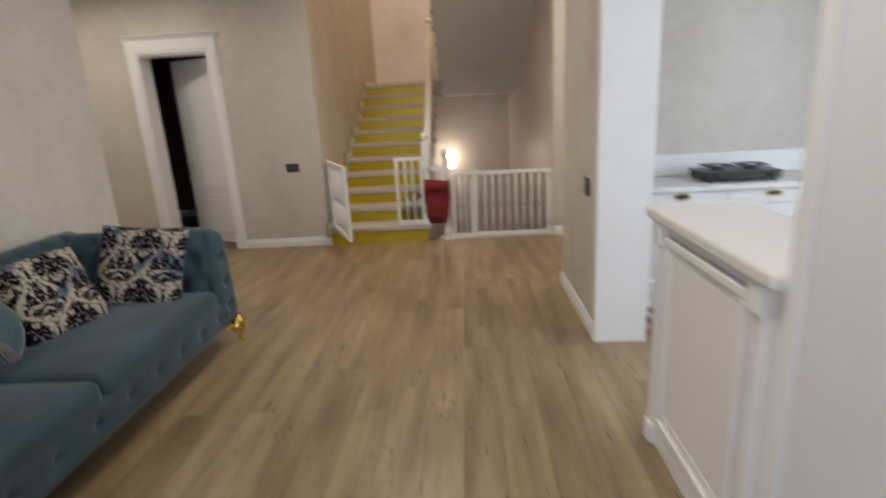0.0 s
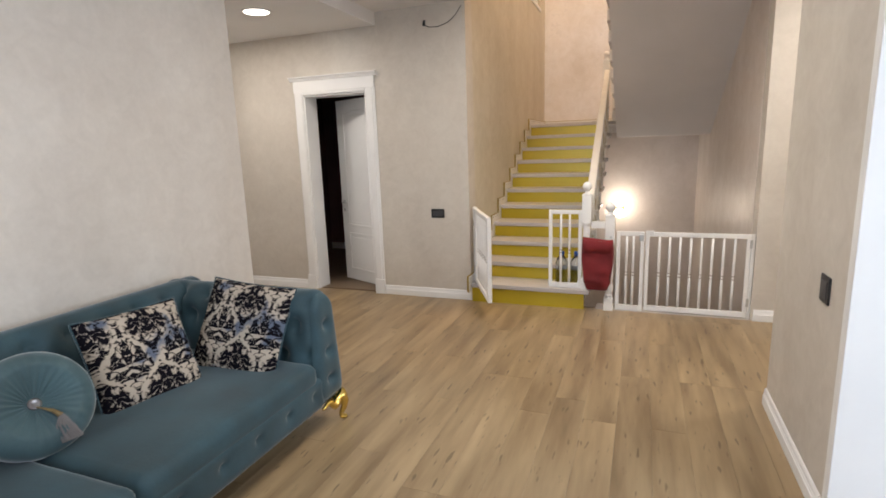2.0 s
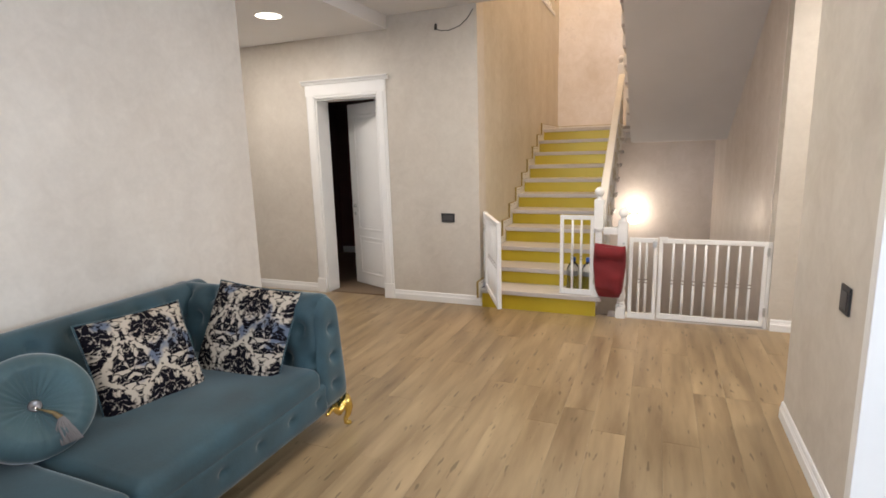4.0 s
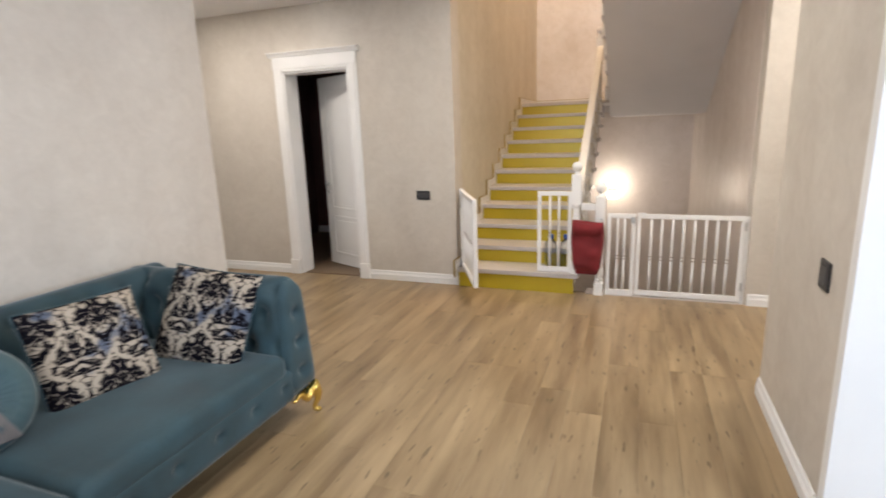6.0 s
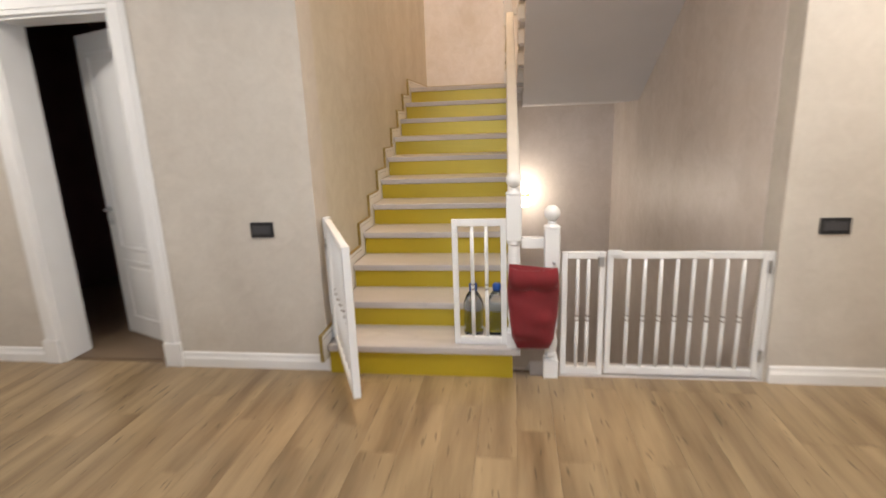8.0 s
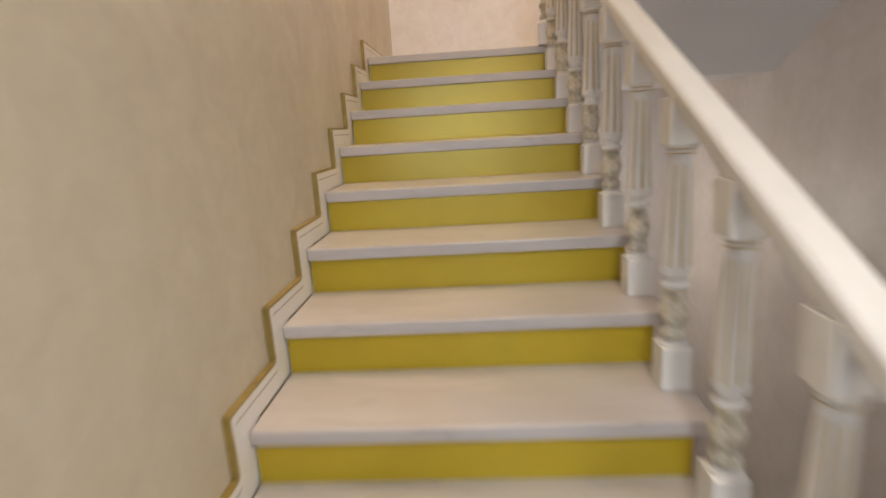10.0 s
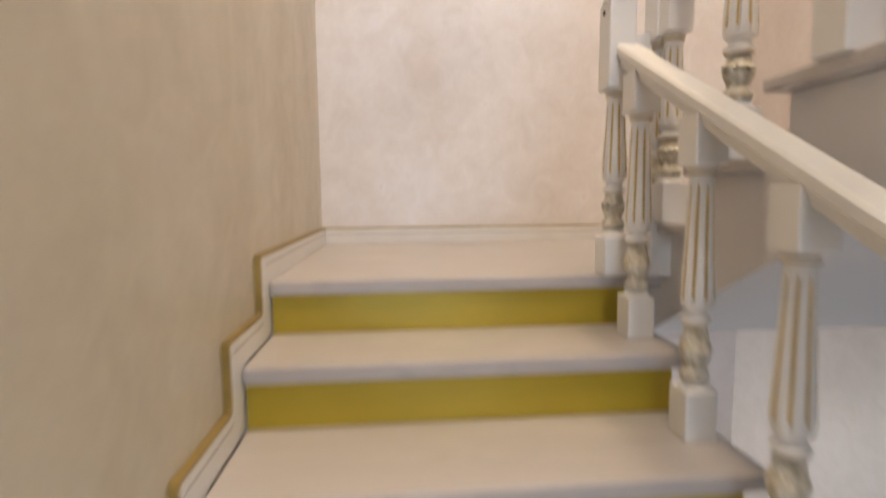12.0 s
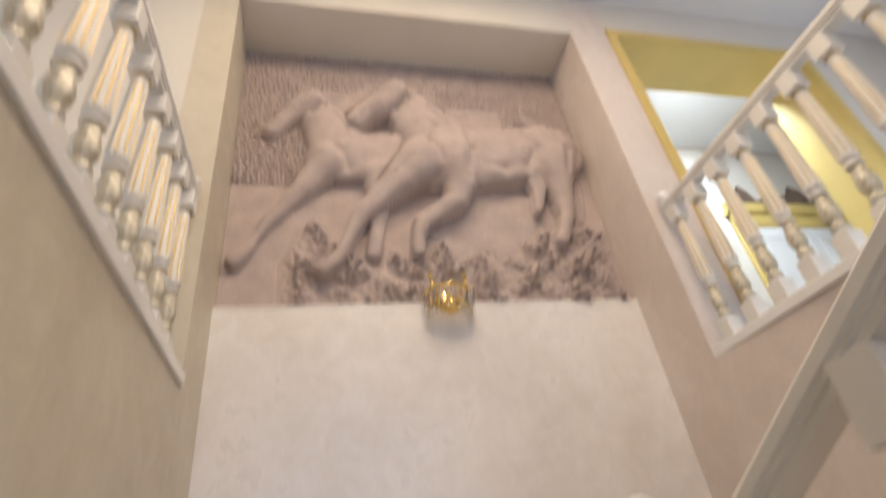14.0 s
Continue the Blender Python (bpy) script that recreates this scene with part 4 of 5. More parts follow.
# ---- water bottles behind the small gate ----
PET, CAP = clear("clear_plastic", (0.75, 0.82, 0.86), 0.06), mat("blue_cap_plastic", (0.012, 0.07, 0.33), 0.4, var=0.08)
for bx, by in ((-0.715, 5.985), (-0.565, 5.99)):
    bt = thing("water_bottle", "large clear plastic water bottle with a blue cap on the tread", "bottle", "bottles behind the gate", at=pose(bx, by, RISE + LIFT + 0.001))
    rows = [(0.045, 0), (0.062, 0.008), (0.064, 0.03), (0.060, 0.07), (0.064, 0.10), (0.060, 0.14), (0.064, 0.18), (0.062, 0.22), (0.045, 0.265), (0.024, 0.295), (0.020, 0.305), (0.020, 0.318)]
    part("bottle_body", lathe(rows, 28), PET, bt, smooth=True)
    part("cap", lathe([(0.0265, 0.300), (0.027, 0.315), (0.026, 0.336), (0.022, 0.342)], 24, None, 12, 0.0), CAP, bt, "blue screw cap", True)

# ---- switches and the loose cable ----
def switch(label, m, n=1, w=0.085, h=0.085):
    t = thing("wall_switch", label, "switch", at=m)
    ww = w * 1.0 + 0.0 * n
    part("frame", box(-ww / 2, ww / 2, -0.009, 0, -h / 2, h / 2, 0.003), BLACK, t)
    part("plate", box(-ww / 2 + 0.018, ww / 2 - 0.018, -0.0125, -0.0092, -h / 2 + 0.02, h / 2 - 0.02, 0.002), mat("grey_black_plastic", (0.055, 0.055, 0.06), 0.3), t, "slightly paler insert")
    return t


switch("black double wall socket in a black frame", pose(-2.007, Y0 - 0.001, 0.938), 2, 0.15, 0.095)
switch("black double wall switch in a black frame", pose(1.256, Y0 - 0.001, 0.932), 2, 0.155, 0.09)
switch("black square wall switch beside the kitchen opening", pose(0.799, 3.268, 0.968, 0, 0, -90), 1, 0.115, 0.12)
cb = thing("camera_cable", "black plug with a loose dark cable on the wall", "cable", at=pose(-2.09, Y0 - 0.002, 2.87))
part("plug", lathe([(0.012, 0), (0.014, 0.02), (0.011, 0.05), (0.006, 0.056)], 14), BLACK, cb, at=pose(0, -0.012, -0.03, 8, 12))
part("wire", tube([(0.0, -0.006, -0.02), (0.06, -0.006, -0.045), (0.15, -0.006, -0.05), (0.26, -0.006, -0.02), (0.34, -0.006, 0.04), (0.40, -0.006, 0.12)], 0.004, 6), BLACK, cb, "thin dark wire", True)

# ---- sofa ----
SX0, SX1, SY0, SY1 = -2.862, -1.635, 0.42, 3.235
sofa = thing("sofa", "teal velvet tufted sofa with low gold legs against the wall", "sofa")


def dimpled(path, t0, t1, place, buttons, nt=70, depth=0.045, r=0.036, puff=0.016):
    """A padded skin: an outline swept from t0 to t1, pressed in at buttons (path length, t)."""
    pts = [Vector(p) for p in path]
    cum = [0.0]
    for a, b in zip(pts, pts[1:]):
        cum.append(cum[-1] + (b - a).length)
    bm, rows = bmesh.new(), []
    for i, p in enumerate(pts):
        d = (pts[min(i + 1, len(pts) - 1)] - pts[max(i - 1, 0)]).normalized()
        nrm = Vector((d.y, -d.x))
        row = []
        for j in range(nt):
            t = t0 + (t1 - t0) * j / (nt - 1)
            near = min((math.hypot(cum[i] - s, t - q) for s, q in buttons), default=1)
            h = -depth * math.exp(-(near / r) ** 2) + puff * min(1, near / 0.09)
            end = min(t - t0, t1 - t)
            h -= 0.02 * max(0, 1 - end / 0.03) ** 2
            q = p + nrm * h
            row.append(bm.verts.new(place(q.x, q.y, t)))
        rows.append(row)
    for a, b in zip(rows, rows[1:]):
        for j in range(nt - 1):
            bm.faces.new((a[j], b[j], b[j + 1], a[j + 1]))
    ends = [[row[0] for row in rows], [row[-1] for row in rows]]
    bm.faces.new(ends[0]), bm.faces.new(ends[1][::-1])
    bm.faces.new(rows[0] and [*rows[0], *rows[-1][::-1]])
    bmesh.ops.recalc_face_normals(bm, faces=bm.faces)
    return bm


def arc(cx, cz, r, a0, a1, n):
    return [(cx + r * math.cos(radians(a0 + (a1 - a0) * i / n)), cz + r * math.sin(radians(a0 + (a1 - a0) * i / n))) for i in range(n + 1)]


def lin(p, q, n):
    return [(p[0] + (q[0] - p[0]) * i / n, p[1] + (q[1] - p[1]) * i / n) for i in range(n)]


# back: front face, rolled top, rear face; a = distance from the wall, b = height
bpath = lin((0.27, 0.30), (0.235, 0.735), 14) + arc(0.135, 0.735, 0.10, 0, 180, 14) + [(0.035, 0.5), (0.035, 0.30)]
bb = [(s, SY0 + 0.17 + 0.19 * i + (0.095 if k % 2 else 0)) for k, s in enumerate((0.16, 0.32, 0.47)) for i in range(13)]
part("backrest", dimpled(bpath, SY0 + 0.02, SY1 - 0.04, lambda a, b, t: (SX0 + a, t, b), bb, 130), VELVET, sofa, smooth=True)
# arms: inner face, rounded top, outer face that leans out towards the floor
apath = lin((0.275, 0.30), (0.255, 0.745), 12) + arc(0.165, 0.745, 0.09, 0, 175, 12) + lin((0.073, 0.74), (0.0, 0.175), 14) + [(0.0, 0.172)]
ab = [(s, SX0 + 0.22 + 0.19 * i + (0.095 if k % 2 else 0)) for k, s in enumerate((0.18, 0.36, 0.50, 0.70, 0.88, 1.06)) for i in range(6)]
arm_r = dimpled(apath, SX0 + 0.06, SX1 - 0.045, lambda a, b, t: (t, SY1 - a, b), ab, 70)
part("armrest", arm_r, VELVET, sofa, smooth=True)
part("armrest", dimpled(apath, SX0 + 0.06, SX1 - 0.045, lambda a, b, t: (t, SY0 + a, b), ab, 70), VELVET, sofa, smooth=True)


def arm_front(flip):
    bm, n, m = bmesh.new(), 22, 40
    rows = []
    spots = ((0.5, 0.20), (0.5, 0.46), (0.52, 0.72))
    for j in range(m + 1):
        v = j / m
        z = 0.178 + 0.655 * v
        outer = 0.0 + 0.078 * v + (0.06 * ((v - 0.86) / 0.14) ** 2 if v > 0.86 else 0)
        inner = 0.275 - 0.02 * v - (0.06 * ((v - 0.86) / 0.14) ** 2 if v > 0.86 else 0)
        row = []
        for i in range(n + 1):
            u = i / n
            y = outer + (inner - outer) * u
            edge = (1 - abs(2 * u - 1) ** 5) * (1 - abs(2 * v - 1) ** 9)
            d = min(math.hypot((u - p) * 0.2, (v - q) * 0.65) for p, q in spots)
            x = SX1 - 0.047 + 0.045 * edge ** 0.6 - 0.040 * math.exp(-(d / 0.028) ** 2)
            row.append(bm.verts.new((x, SY1 - y if not flip else SY0 + y, z)))
        rows.append(row)
    for a, b in zip(rows, rows[1:]):
        for i in range(n):
            bm.faces.new((a[i], a[i + 1], b[i + 1], b[i]))
    bmesh.ops.recalc_face_normals(bm, faces=bm.faces)
    return bm


part("arm_front", arm_front(False), VELVET, sofa, smooth=True)
part("arm_front", arm_front(True), VELVET, sofa, smooth=True)
# padded rail under the seat
fpath = lin((0.0, 0.175), (0.012, 0.20), 3) + lin((0.014, 0.20), (0.014, 0.325), 10) + arc(-0.016, 0.325, 0.03, 0, 90, 5)
fb = [(0.095, SY0 + 0.16 + 0.235 * i) for i in range(12)]
part("seat_rail", dimpled(fpath, SY0 + 0.22, SY1 - 0.22, lambda a, b, t: (SX1 - 0.03 + a, t, b), fb, 150, 0.024, 0.022, 0.008), VELVET, sofa, smooth=True)
part("seat_base", box(SX0 + 0.05, SX1 - 0.04, SY0 + 0.06, SY1 - 0.06, 0.165, 0.32, 0.01), VELVET, sofa)


def seat(y0, y1):
    bm = box(SX0 + 0.25, SX1 - 0.008, y0, y1, 0.315, 0.452, 0.05, seg=6)
    bmesh.ops.subdivide_edges(bm, edges=[e for e in bm.edges if e.calc_length() > 0.3], cuts=14, use_grid_fill=True)
    for v in bm.verts:
        if v.co.z > 0.40:
            u = (v.co.y - y0) / (y1 - y0)
            w = (v.co.x - SX0 - 0.25) / (SX1 - SX0 - 0.26)
            v.co.z += 0.022 * math.sin(math.pi * min(1, max(0, u))) ** 0.6 * math.sin(math.pi * min(1, max(0, w))) ** 0.6 + 0.004 * noise.noise(v.co * 4)
    return bm


part("seat_cushion", seat(SY0 + 0.265, 1.828), VELVET, sofa, smooth=True)
part("seat_cushion", seat(1.834, SY1 - 0.265), VELVET, sofa, smooth=True)


def gold_leg(fy):
    bm = tube([(0, 0, 0.175), (0.012, 0.012 * fy, 0.145), (0.022, 0.022 * fy, 0.11), (0.018, 0.02 * fy, 0.07), (0.004, 0.006 * fy, 0.035), (0.006, 0.008 * fy, 0.014), (0.02, 0.022 * fy, 0.004), (0.028, 0.03 * fy, 0.001)],
              [0.040, 0.036, 0.027, 0.019, 0.014, 0.016, 0.018, 0.010], 14)
    for s in (0, 1):
        pts = []
        for i in range(9):
            q = i / 8
            along, drop = -0.02 - 0.16 * q, 0.155 - 0.05 * math.sin(q * math.pi * 1.6) * (1 - q) - 0.012 * math.sin(q * 9)
            pts.append((0.004, along * fy, drop) if s else (along, 0.004 * fy, drop))
        tube(pts, [0.026, 0.025, 0.022, 0.019, 0.017, 0.015, 0.013, 0.011, 0.008], 10, bm)
    return bm


for x, y, fy in ((SX1 - 0.03, SY1 - 0.055, 1), (SX1 - 0.03, SY0 + 0.055, -1)):
    part("leg", gold_leg(fy), GOLD, sofa, "carved curved gold leg", True, at=pose(x, y, 0))
for y in (SY1 - 0.06, SY0 + 0.06):
    part("leg", tube([(SX0 + 0.1, y, 0.17), (SX0 + 0.1, y, 0.001)], [0.03, 0.018], 12), GOLD, sofa, "gold back leg", True)


# ---- cushions ----
def damask():
    """Black scrolled flowers inside a cream ogee trellis, with worn blue patches."""
    m = bpy.data.materials.new("damask_velvet")
    m.use_nodes = True
    n, l = m.node_tree.nodes, m.node_tree.links
    b = n["Principled BSDF"]

    def calc(op, *args):
        node = n.new("ShaderNodeMath")
        node.operation = op
        for i, a in enumerate(args):
            if isinstance(a, (int, float)):
                node.inputs[i].default_value = a
            else:
                l.new(a, node.inputs[i])
        return node.outputs[0]

    tc = n.new("ShaderNodeTexCoord")
    warp = n.new("ShaderNodeTexNoise")
    warp.inputs["Scale"].default_value, warp.inputs["Detail"].default_value = 7, 2
    l.new(tc.outputs["Object"], warp.inputs["Vector"])
    sep, ws_ = n.new("ShaderNodeSeparateXYZ"), n.new("ShaderNodeSeparateColor")
    l.new(tc.outputs["Object"], sep.inputs[0]), l.new(warp.outputs["Color"], ws_.inputs[0])
    x = calc("ADD", calc("MULTIPLY_ADD", ws_.outputs[0], 0.04, 0.075), sep.outputs[0])
    z = calc("ADD", calc("MULTIPLY_ADD", ws_.outputs[1], 0.04, 0.0), sep.outputs[2])
    CWD, RHT = 0.27, 0.33
    col = calc("FLOOR", calc("DIVIDE", x, CWD))
    u = calc("ABSOLUTE", calc("SUBTRACT", calc("SUBTRACT", x, calc("MULTIPLY", col, CWD)), CWD / 2))
    v = calc("SUBTRACT", calc("MULTIPLY", calc("FRACT", calc("DIVIDE", z, RHT)), RHT), RHT / 2)
    cell = n.new("ShaderNodeCombineXYZ")
    l.new(u, cell.inputs[0]), l.new(v, cell.inputs[1])

    def scroll(scale, detail, distortion, at):
        tx, mv = n.new("ShaderNodeTexNoise"), n.new("ShaderNodeVectorMath")
        mv.inputs[1].default_value = at
        tx.inputs["Scale"].default_value, tx.inputs["Detail"].default_value, tx.inputs["Distortion"].default_value = scale, detail, distortion
        l.new(cell.outputs[0], mv.inputs[0]), l.new(mv.outputs[0], tx.inputs["Vector"])
        return tx.outputs[0]

    # broad leaves, thin scrolls between them, and fine veins cut through the leaves
    leaf_ = calc("MULTIPLY_ADD", scroll(17, 1.2, 0.9, (3.1, 1.7, 0)), 1.0, -0.440)
    stem = calc("SUBTRACT", 0.036, calc("ABSOLUTE", calc("SUBTRACT", scroll(11, 0.8, 1.2, (7.3, 4.2, 0)), 0.5)))
    vein = calc("SUBTRACT", calc("ABSOLUTE", calc("SUBTRACT", scroll(24, 0.8, 1.0, (1.9, 8.8, 0)), 0.5)), 0.016)
    ogee = calc("MULTIPLY_ADD", calc("COSINE", calc("MULTIPLY", v, 2 * math.pi / RHT)), CWD * 0.20, CWD * 0.25)
    ragged = calc("MULTIPLY_ADD", scroll(26, 1.5, 1.0, (5.5, 2.6, 0)), 0.11, -0.065)
    band = calc("MULTIPLY", calc("ADD", calc("ABSOLUTE", calc("SUBTRACT", u, ogee)), ragged), 5.0)
    flower = calc("MAXIMUM", calc("MINIMUM", leaf_, calc("MULTIPLY", vein, 1.6)), stem)
    total = calc("MULTIPLY", calc("MINIMUM", flower, band), 4.0)
    edge = n.new("ShaderNodeMapRange")
    edge.inputs[1].default_value, edge.inputs[2].default_value = -0.08, 0.08
    l.new(total, edge.inputs[0])
    blue = n.new("ShaderNodeTexNoise")
    blue.inputs["Scale"].default_value, blue.inputs["Detail"].default_value = 6, 3
    l.new(tc.outputs["Object"], blue.inputs["Vector"])
    be = n.new("ShaderNodeMapRange")
    be.inputs[1].default_value, be.inputs[2].default_value = 0.56, 0.64
    l.new(blue.outputs[0], be.inputs[0])
    ground = n.new("ShaderNodeMix")
    ground.data_type = "RGBA"
    ground.inputs[6].default_value, ground.inputs[7].default_value = (0.40, 0.345, 0.28, 1), (0.10, 0.12, 0.165, 1)
    l.new(be.outputs[0], ground.inputs[0])
    mixc = n.new("ShaderNodeMix")
    mixc.data_type = "RGBA"
    mixc.inputs[7].default_value = (0.006, 0.005, 0.008, 1)
    l.new(edge.outputs[0], mixc.inputs[0]), l.new(ground.outputs[2], mixc.inputs[6])
    l.new(mixc.outputs[2], b.inputs["Base Color"])
    b.inputs["Roughness"].default_value, b.inputs["Specular IOR Level"].default_value = 0.9, 0.06
    bp = n.new("ShaderNodeBump")
    bp.inputs["Strength"].default_value, bp.inputs["Distance"].default_value = 0.3, 0.004
    l.new(edge.outputs[0], bp.inputs["Height"]), l.new(bp.outputs[0], b.inputs["Normal"])
    return m


DAMASK = damask()


def pillow(w, t, n=26):
    bm = bmesh.new()
    sides = []
    for s in (-1, 1):
        rows = []
        for j in range(n + 1):
            row = []
            for i in range(n + 1):
                u, v = 2 * i / n - 1, 2 * j / n - 1
                pull = 1 - 0.045 * (1 - u * u) * abs(v) ** 3
                pull2 = 1 - 0.045 * (1 - v * v) * abs(u) ** 3
                th = t * ((1 - u ** 4) * (1 - v ** 4)) ** 0.55
                row.append(bm.verts.new((u * w / 2 * pull2, s * (th + 0.002), v * w / 2 * pull + 0.004 * noise.noise((u * 2, s, v * 2)))))
            rows.append(row)
        for a, b in zip(rows, rows[1:]):
            for i in range(n):
                bm.faces.new((a[i], a[i + 1], b[i + 1], b[i]))
        sides.append(rows)
    f, k = sides
    ring = lambda r: r[0] + [x[-1] for x in r[1:]] + r[-1][-2::-1] + [x[0] for x in r[-2:0:-1]]
    ra, rb = ring(f), ring(k)
    for i in range(len(ra)):
        bm.faces.new((ra[i], ra[(i + 1) % len(ra)], rb[(i + 1) % len(ra)], rb[i]))
    bmesh.ops.recalc_face_normals(bm, faces=bm.faces)
    return bm


def piping(w, n=26):
    pts = []
    for s in range(4):
        for i in range(n):
            u = 2 * i / n - 1
            d = w / 2 * (1 - 0.045 * (1 - u * u))
            x, z = ((u * w / 2, -d), (d, u * w / 2), (-u * w / 2, d), (-d, -u * w / 2))[s]
            pts.append((x, 0, z))
    return tube(pts + [pts[0]], 0.0055, 6)


def cushion(label, m, w=0.48):
    c = thing("cushion", label, "cushion", "patterned cushions on the sofa", at=m)
    part("cover", pillow(w, 0.075), DAMASK, c, smooth=True)
    part("piping", piping(w), VELVET, c, "blue-grey piping", True)
    return c


def seat_pose(center, facing, lean, roll=0):
    """facing: degrees from -y about z; lean: how far the top tips back."""
    return Matrix.Translation(center) @ Matrix.Rotation(radians(facing), 4, "Z") @ Matrix.Rotation(radians(-lean), 4, "X") @ Matrix.Rotation(radians(roll), 4, "Y")


cushion("square black and cream damask cushion leaning on the sofa arm", seat_pose((-2.065, 2.875, 0.652), 9, 27, 6.3), 0.535)
cushion("square damask cushion with blue flowers leaning on the sofa back", seat_pose((-2.285, 2.400, 0.645), 77, 24, -0.5), 0.50)
cushion("square damask cushion mostly behind the round cushion", seat_pose((-2.36, 1.42, 0.672), 84, 24, -4), 0.46)

VELVET2 = mat("pale_teal_velvet", (0.042, 0.082, 0.094), 0.7, var=0.2, scale=6, fine=120, bump=0.05, sheen=0.6)


def round_cushion(r=0.218, t=0.085, n=40, m=120):
    bm, sides = bmesh.new(), []
    for s in (-1, 1):
        rows = []
        for j in range(1, n + 1):
            q = j / n
            row = []
            for i in range(m):
                a = 2 * math.pi * i / m
                th = t * (1 - abs(2 * q - 1.05) ** 2.4) ** 0.5 if abs(2 * q - 1.05) < 1 else 0
                th = max(th, 0.0) * (0.16 + 0.84 * min(1, q * 1.45) ** 1.3) + 0.010 * (1 - q)
                pleat = 0.006 * math.sin(30 * a + 2 * math.sin(3 * a)) * (1 - q) ** 0.8 * min(1, q * 5)
                row.append(bm.verts.new((r * q * math.cos(a), s * (th + pleat * (th > 0.01)), r * q * math.sin(a))))
            rows.append(row)
        c = bm.verts.new((0, s * 0.006, 0))
        for i in range(m):
            bm.faces.new((c, rows[0][i], rows[0][(i + 1) % m]))
        for a, b in zip(rows, rows[1:]):
            for i in range(m):
                bm.faces.new((a[i], b[i], b[(i + 1) % m], a[(i + 1) % m]))
        sides.append(rows[-1])
    for i in range(m):
        bm.faces.new((sides[0][i], sides[0][(i + 1) % m], sides[1][(i + 1) % m], sides[1][i]))
    bmesh.ops.recalc_face_normals(bm, faces=bm.faces)
    return bm


rc = thing("cushion", "round pleated pale teal velvet cushion with a button and tassel", "cushion", at=seat_pose((-2.28, 1.885, 0.640), 78, 28))
part("cover", round_cushion(), VELVET2, rc, smooth=True)
part("button", lathe([(0.024, 0), (0.026, 0.006), (0.019, 0.011), (0.010, 0.006)], 24), mat("smoky_crystal", (0.16, 0.15, 0.15), 0.16, 0.6, var=0.3, scale=60), rc, "round crystal button", True, at=pose(0, -0.018, 0, 90))
tas = part("tassel_knot", tube([(0.0, -0.03, -0.015), (0.015, -0.045, -0.03), (0.038, -0.062, -0.055), (0.055, -0.070, -0.085)], [0.003, 0.004, 0.008, 0.012], 10), mat("dull_gold_cord", (0.20, 0.14, 0.06), 0.5, 0.4, var=0.3, scale=90), rc, "gold tassel knot", True)
fr_ = bmesh.new()
rr_ = random.Random(7)
for i in range(64):
    a = rr_.uniform(0, 6.28)
    q = rr_.uniform(0.2, 1)
    x0, y0 = 0.056 + 0.011 * math.cos(a) * q, -0.070 + 0.009 * math.sin(a) * q
    tube([(x0, y0, -0.085), (x0 + 0.024 * math.cos(a) * q, y0 + 0.012 * math.sin(a) * q, -0.125), (x0 + 0.036 * math.cos(a) * q + 0.012, y0 + 0.014 * math.sin(a) * q, -0.195)], 0.0032, 4, fr_)
part("tassel_fringe", fr_, mat("grey_taupe_fringe", (0.13, 0.12, 0.12), 0.7, var=0.2), tas, "taupe fringe threads")

# ---- kitchen beyond the opening ----
STONE = mat("pale_worktop_stone", (0.74, 0.72, 0.69), 0.42, var=0.012, scale=14, fine=120, bump=0.0, rough_var=0.01)
BRASS = mat("aged_brass", (0.55, 0.42, 0.17), 0.32, 1.0, var=0.15, scale=30, bump=0.05)


def cup_handle(parent, x, y, z):
    bm = bmesh.new()
    pts = [(x + 0.052 * math.cos(a), y - 0.010 - 0.004 * abs(math.sin(a)), z + 0.017 * math.sin(a)) for a in [2 * math.pi * i / 28 for i in range(29)]]
    tube(pts, 0.0045, 8, bm)
    h = part("handle", bm, BRASS, parent, "oval brass ring handle", True)
    part("backplate", lathe([(0.046, 0), (0.046, 0.004), (0.042, 0.006)], 28), BLACK, h, "", True, at=pose(x, y - 0.001, z, 90) @ Matrix.Diagonal((1, 0.30, 1, 1)))


for i, (x0, x1) in enumerate(((1.18, 1.80), (1.80, 2.42), (2.42, 3.04))):
    cab = thing("base_cabinet", "white panelled kitchen base cabinet with a brass handle", "cabinet", "kitchen base cabinets")
    part("body", box(x0 + 0.001, x1 - 0.001, 3.47, 3.975, 0.11, 0.865), KITCHEN, cab)
    dr = part("drawer_front", box(x0 + 0.004, x1 - 0.004, 3.45, 3.4695, 0.765, 0.86, 0.003), KITCHEN, cab)
    cup_handle(dr, (x0 + x1) / 2, 3.45, 0.833)
    part("door", box(x0 + 0.004, x1 - 0.004, 3.45, 3.4695, 0.13, 0.758, 0.003), KITCHEN, cab)
    part("door_panel", panel(x0 + 0.07, x1 - 0.07, 0.20, 0.69, 3.45), KITCHEN, cab)
    part("toe_kick", box(x0 + 0.001, x1 - 0.001, 3.50, 3.52, 0.0, 0.11), KITCHEN, cab)
wt = tagged(part("worktop", box(1.115, 3.05, 3.425, 3.975, 0.867, 0.907, 0.006), STONE), "pale stone kitchen worktop", "worktop")
bs = tagged(part("backsplash_ledge", box(1.115, 3.05, 3.93, 3.976, 0.9085, 1.075, 0.008), KITCHEN), "white low backsplash ledge behind the worktop", "backsplash")
cl_ = tagged(part("filler_panel", box(1.113, 1.178, 3.46, 3.975, 0.0, 0.865, 0.003), KITCHEN), "white filler panel at the end of the cabinets", "panel")
st = thing("gas_stove", "small black portable gas stove on the worktop", "stove")
part("stove_body", box(1.68, 2.19, 3.52, 3.82, 0.922, 0.972, 0.008), BLACK, st)
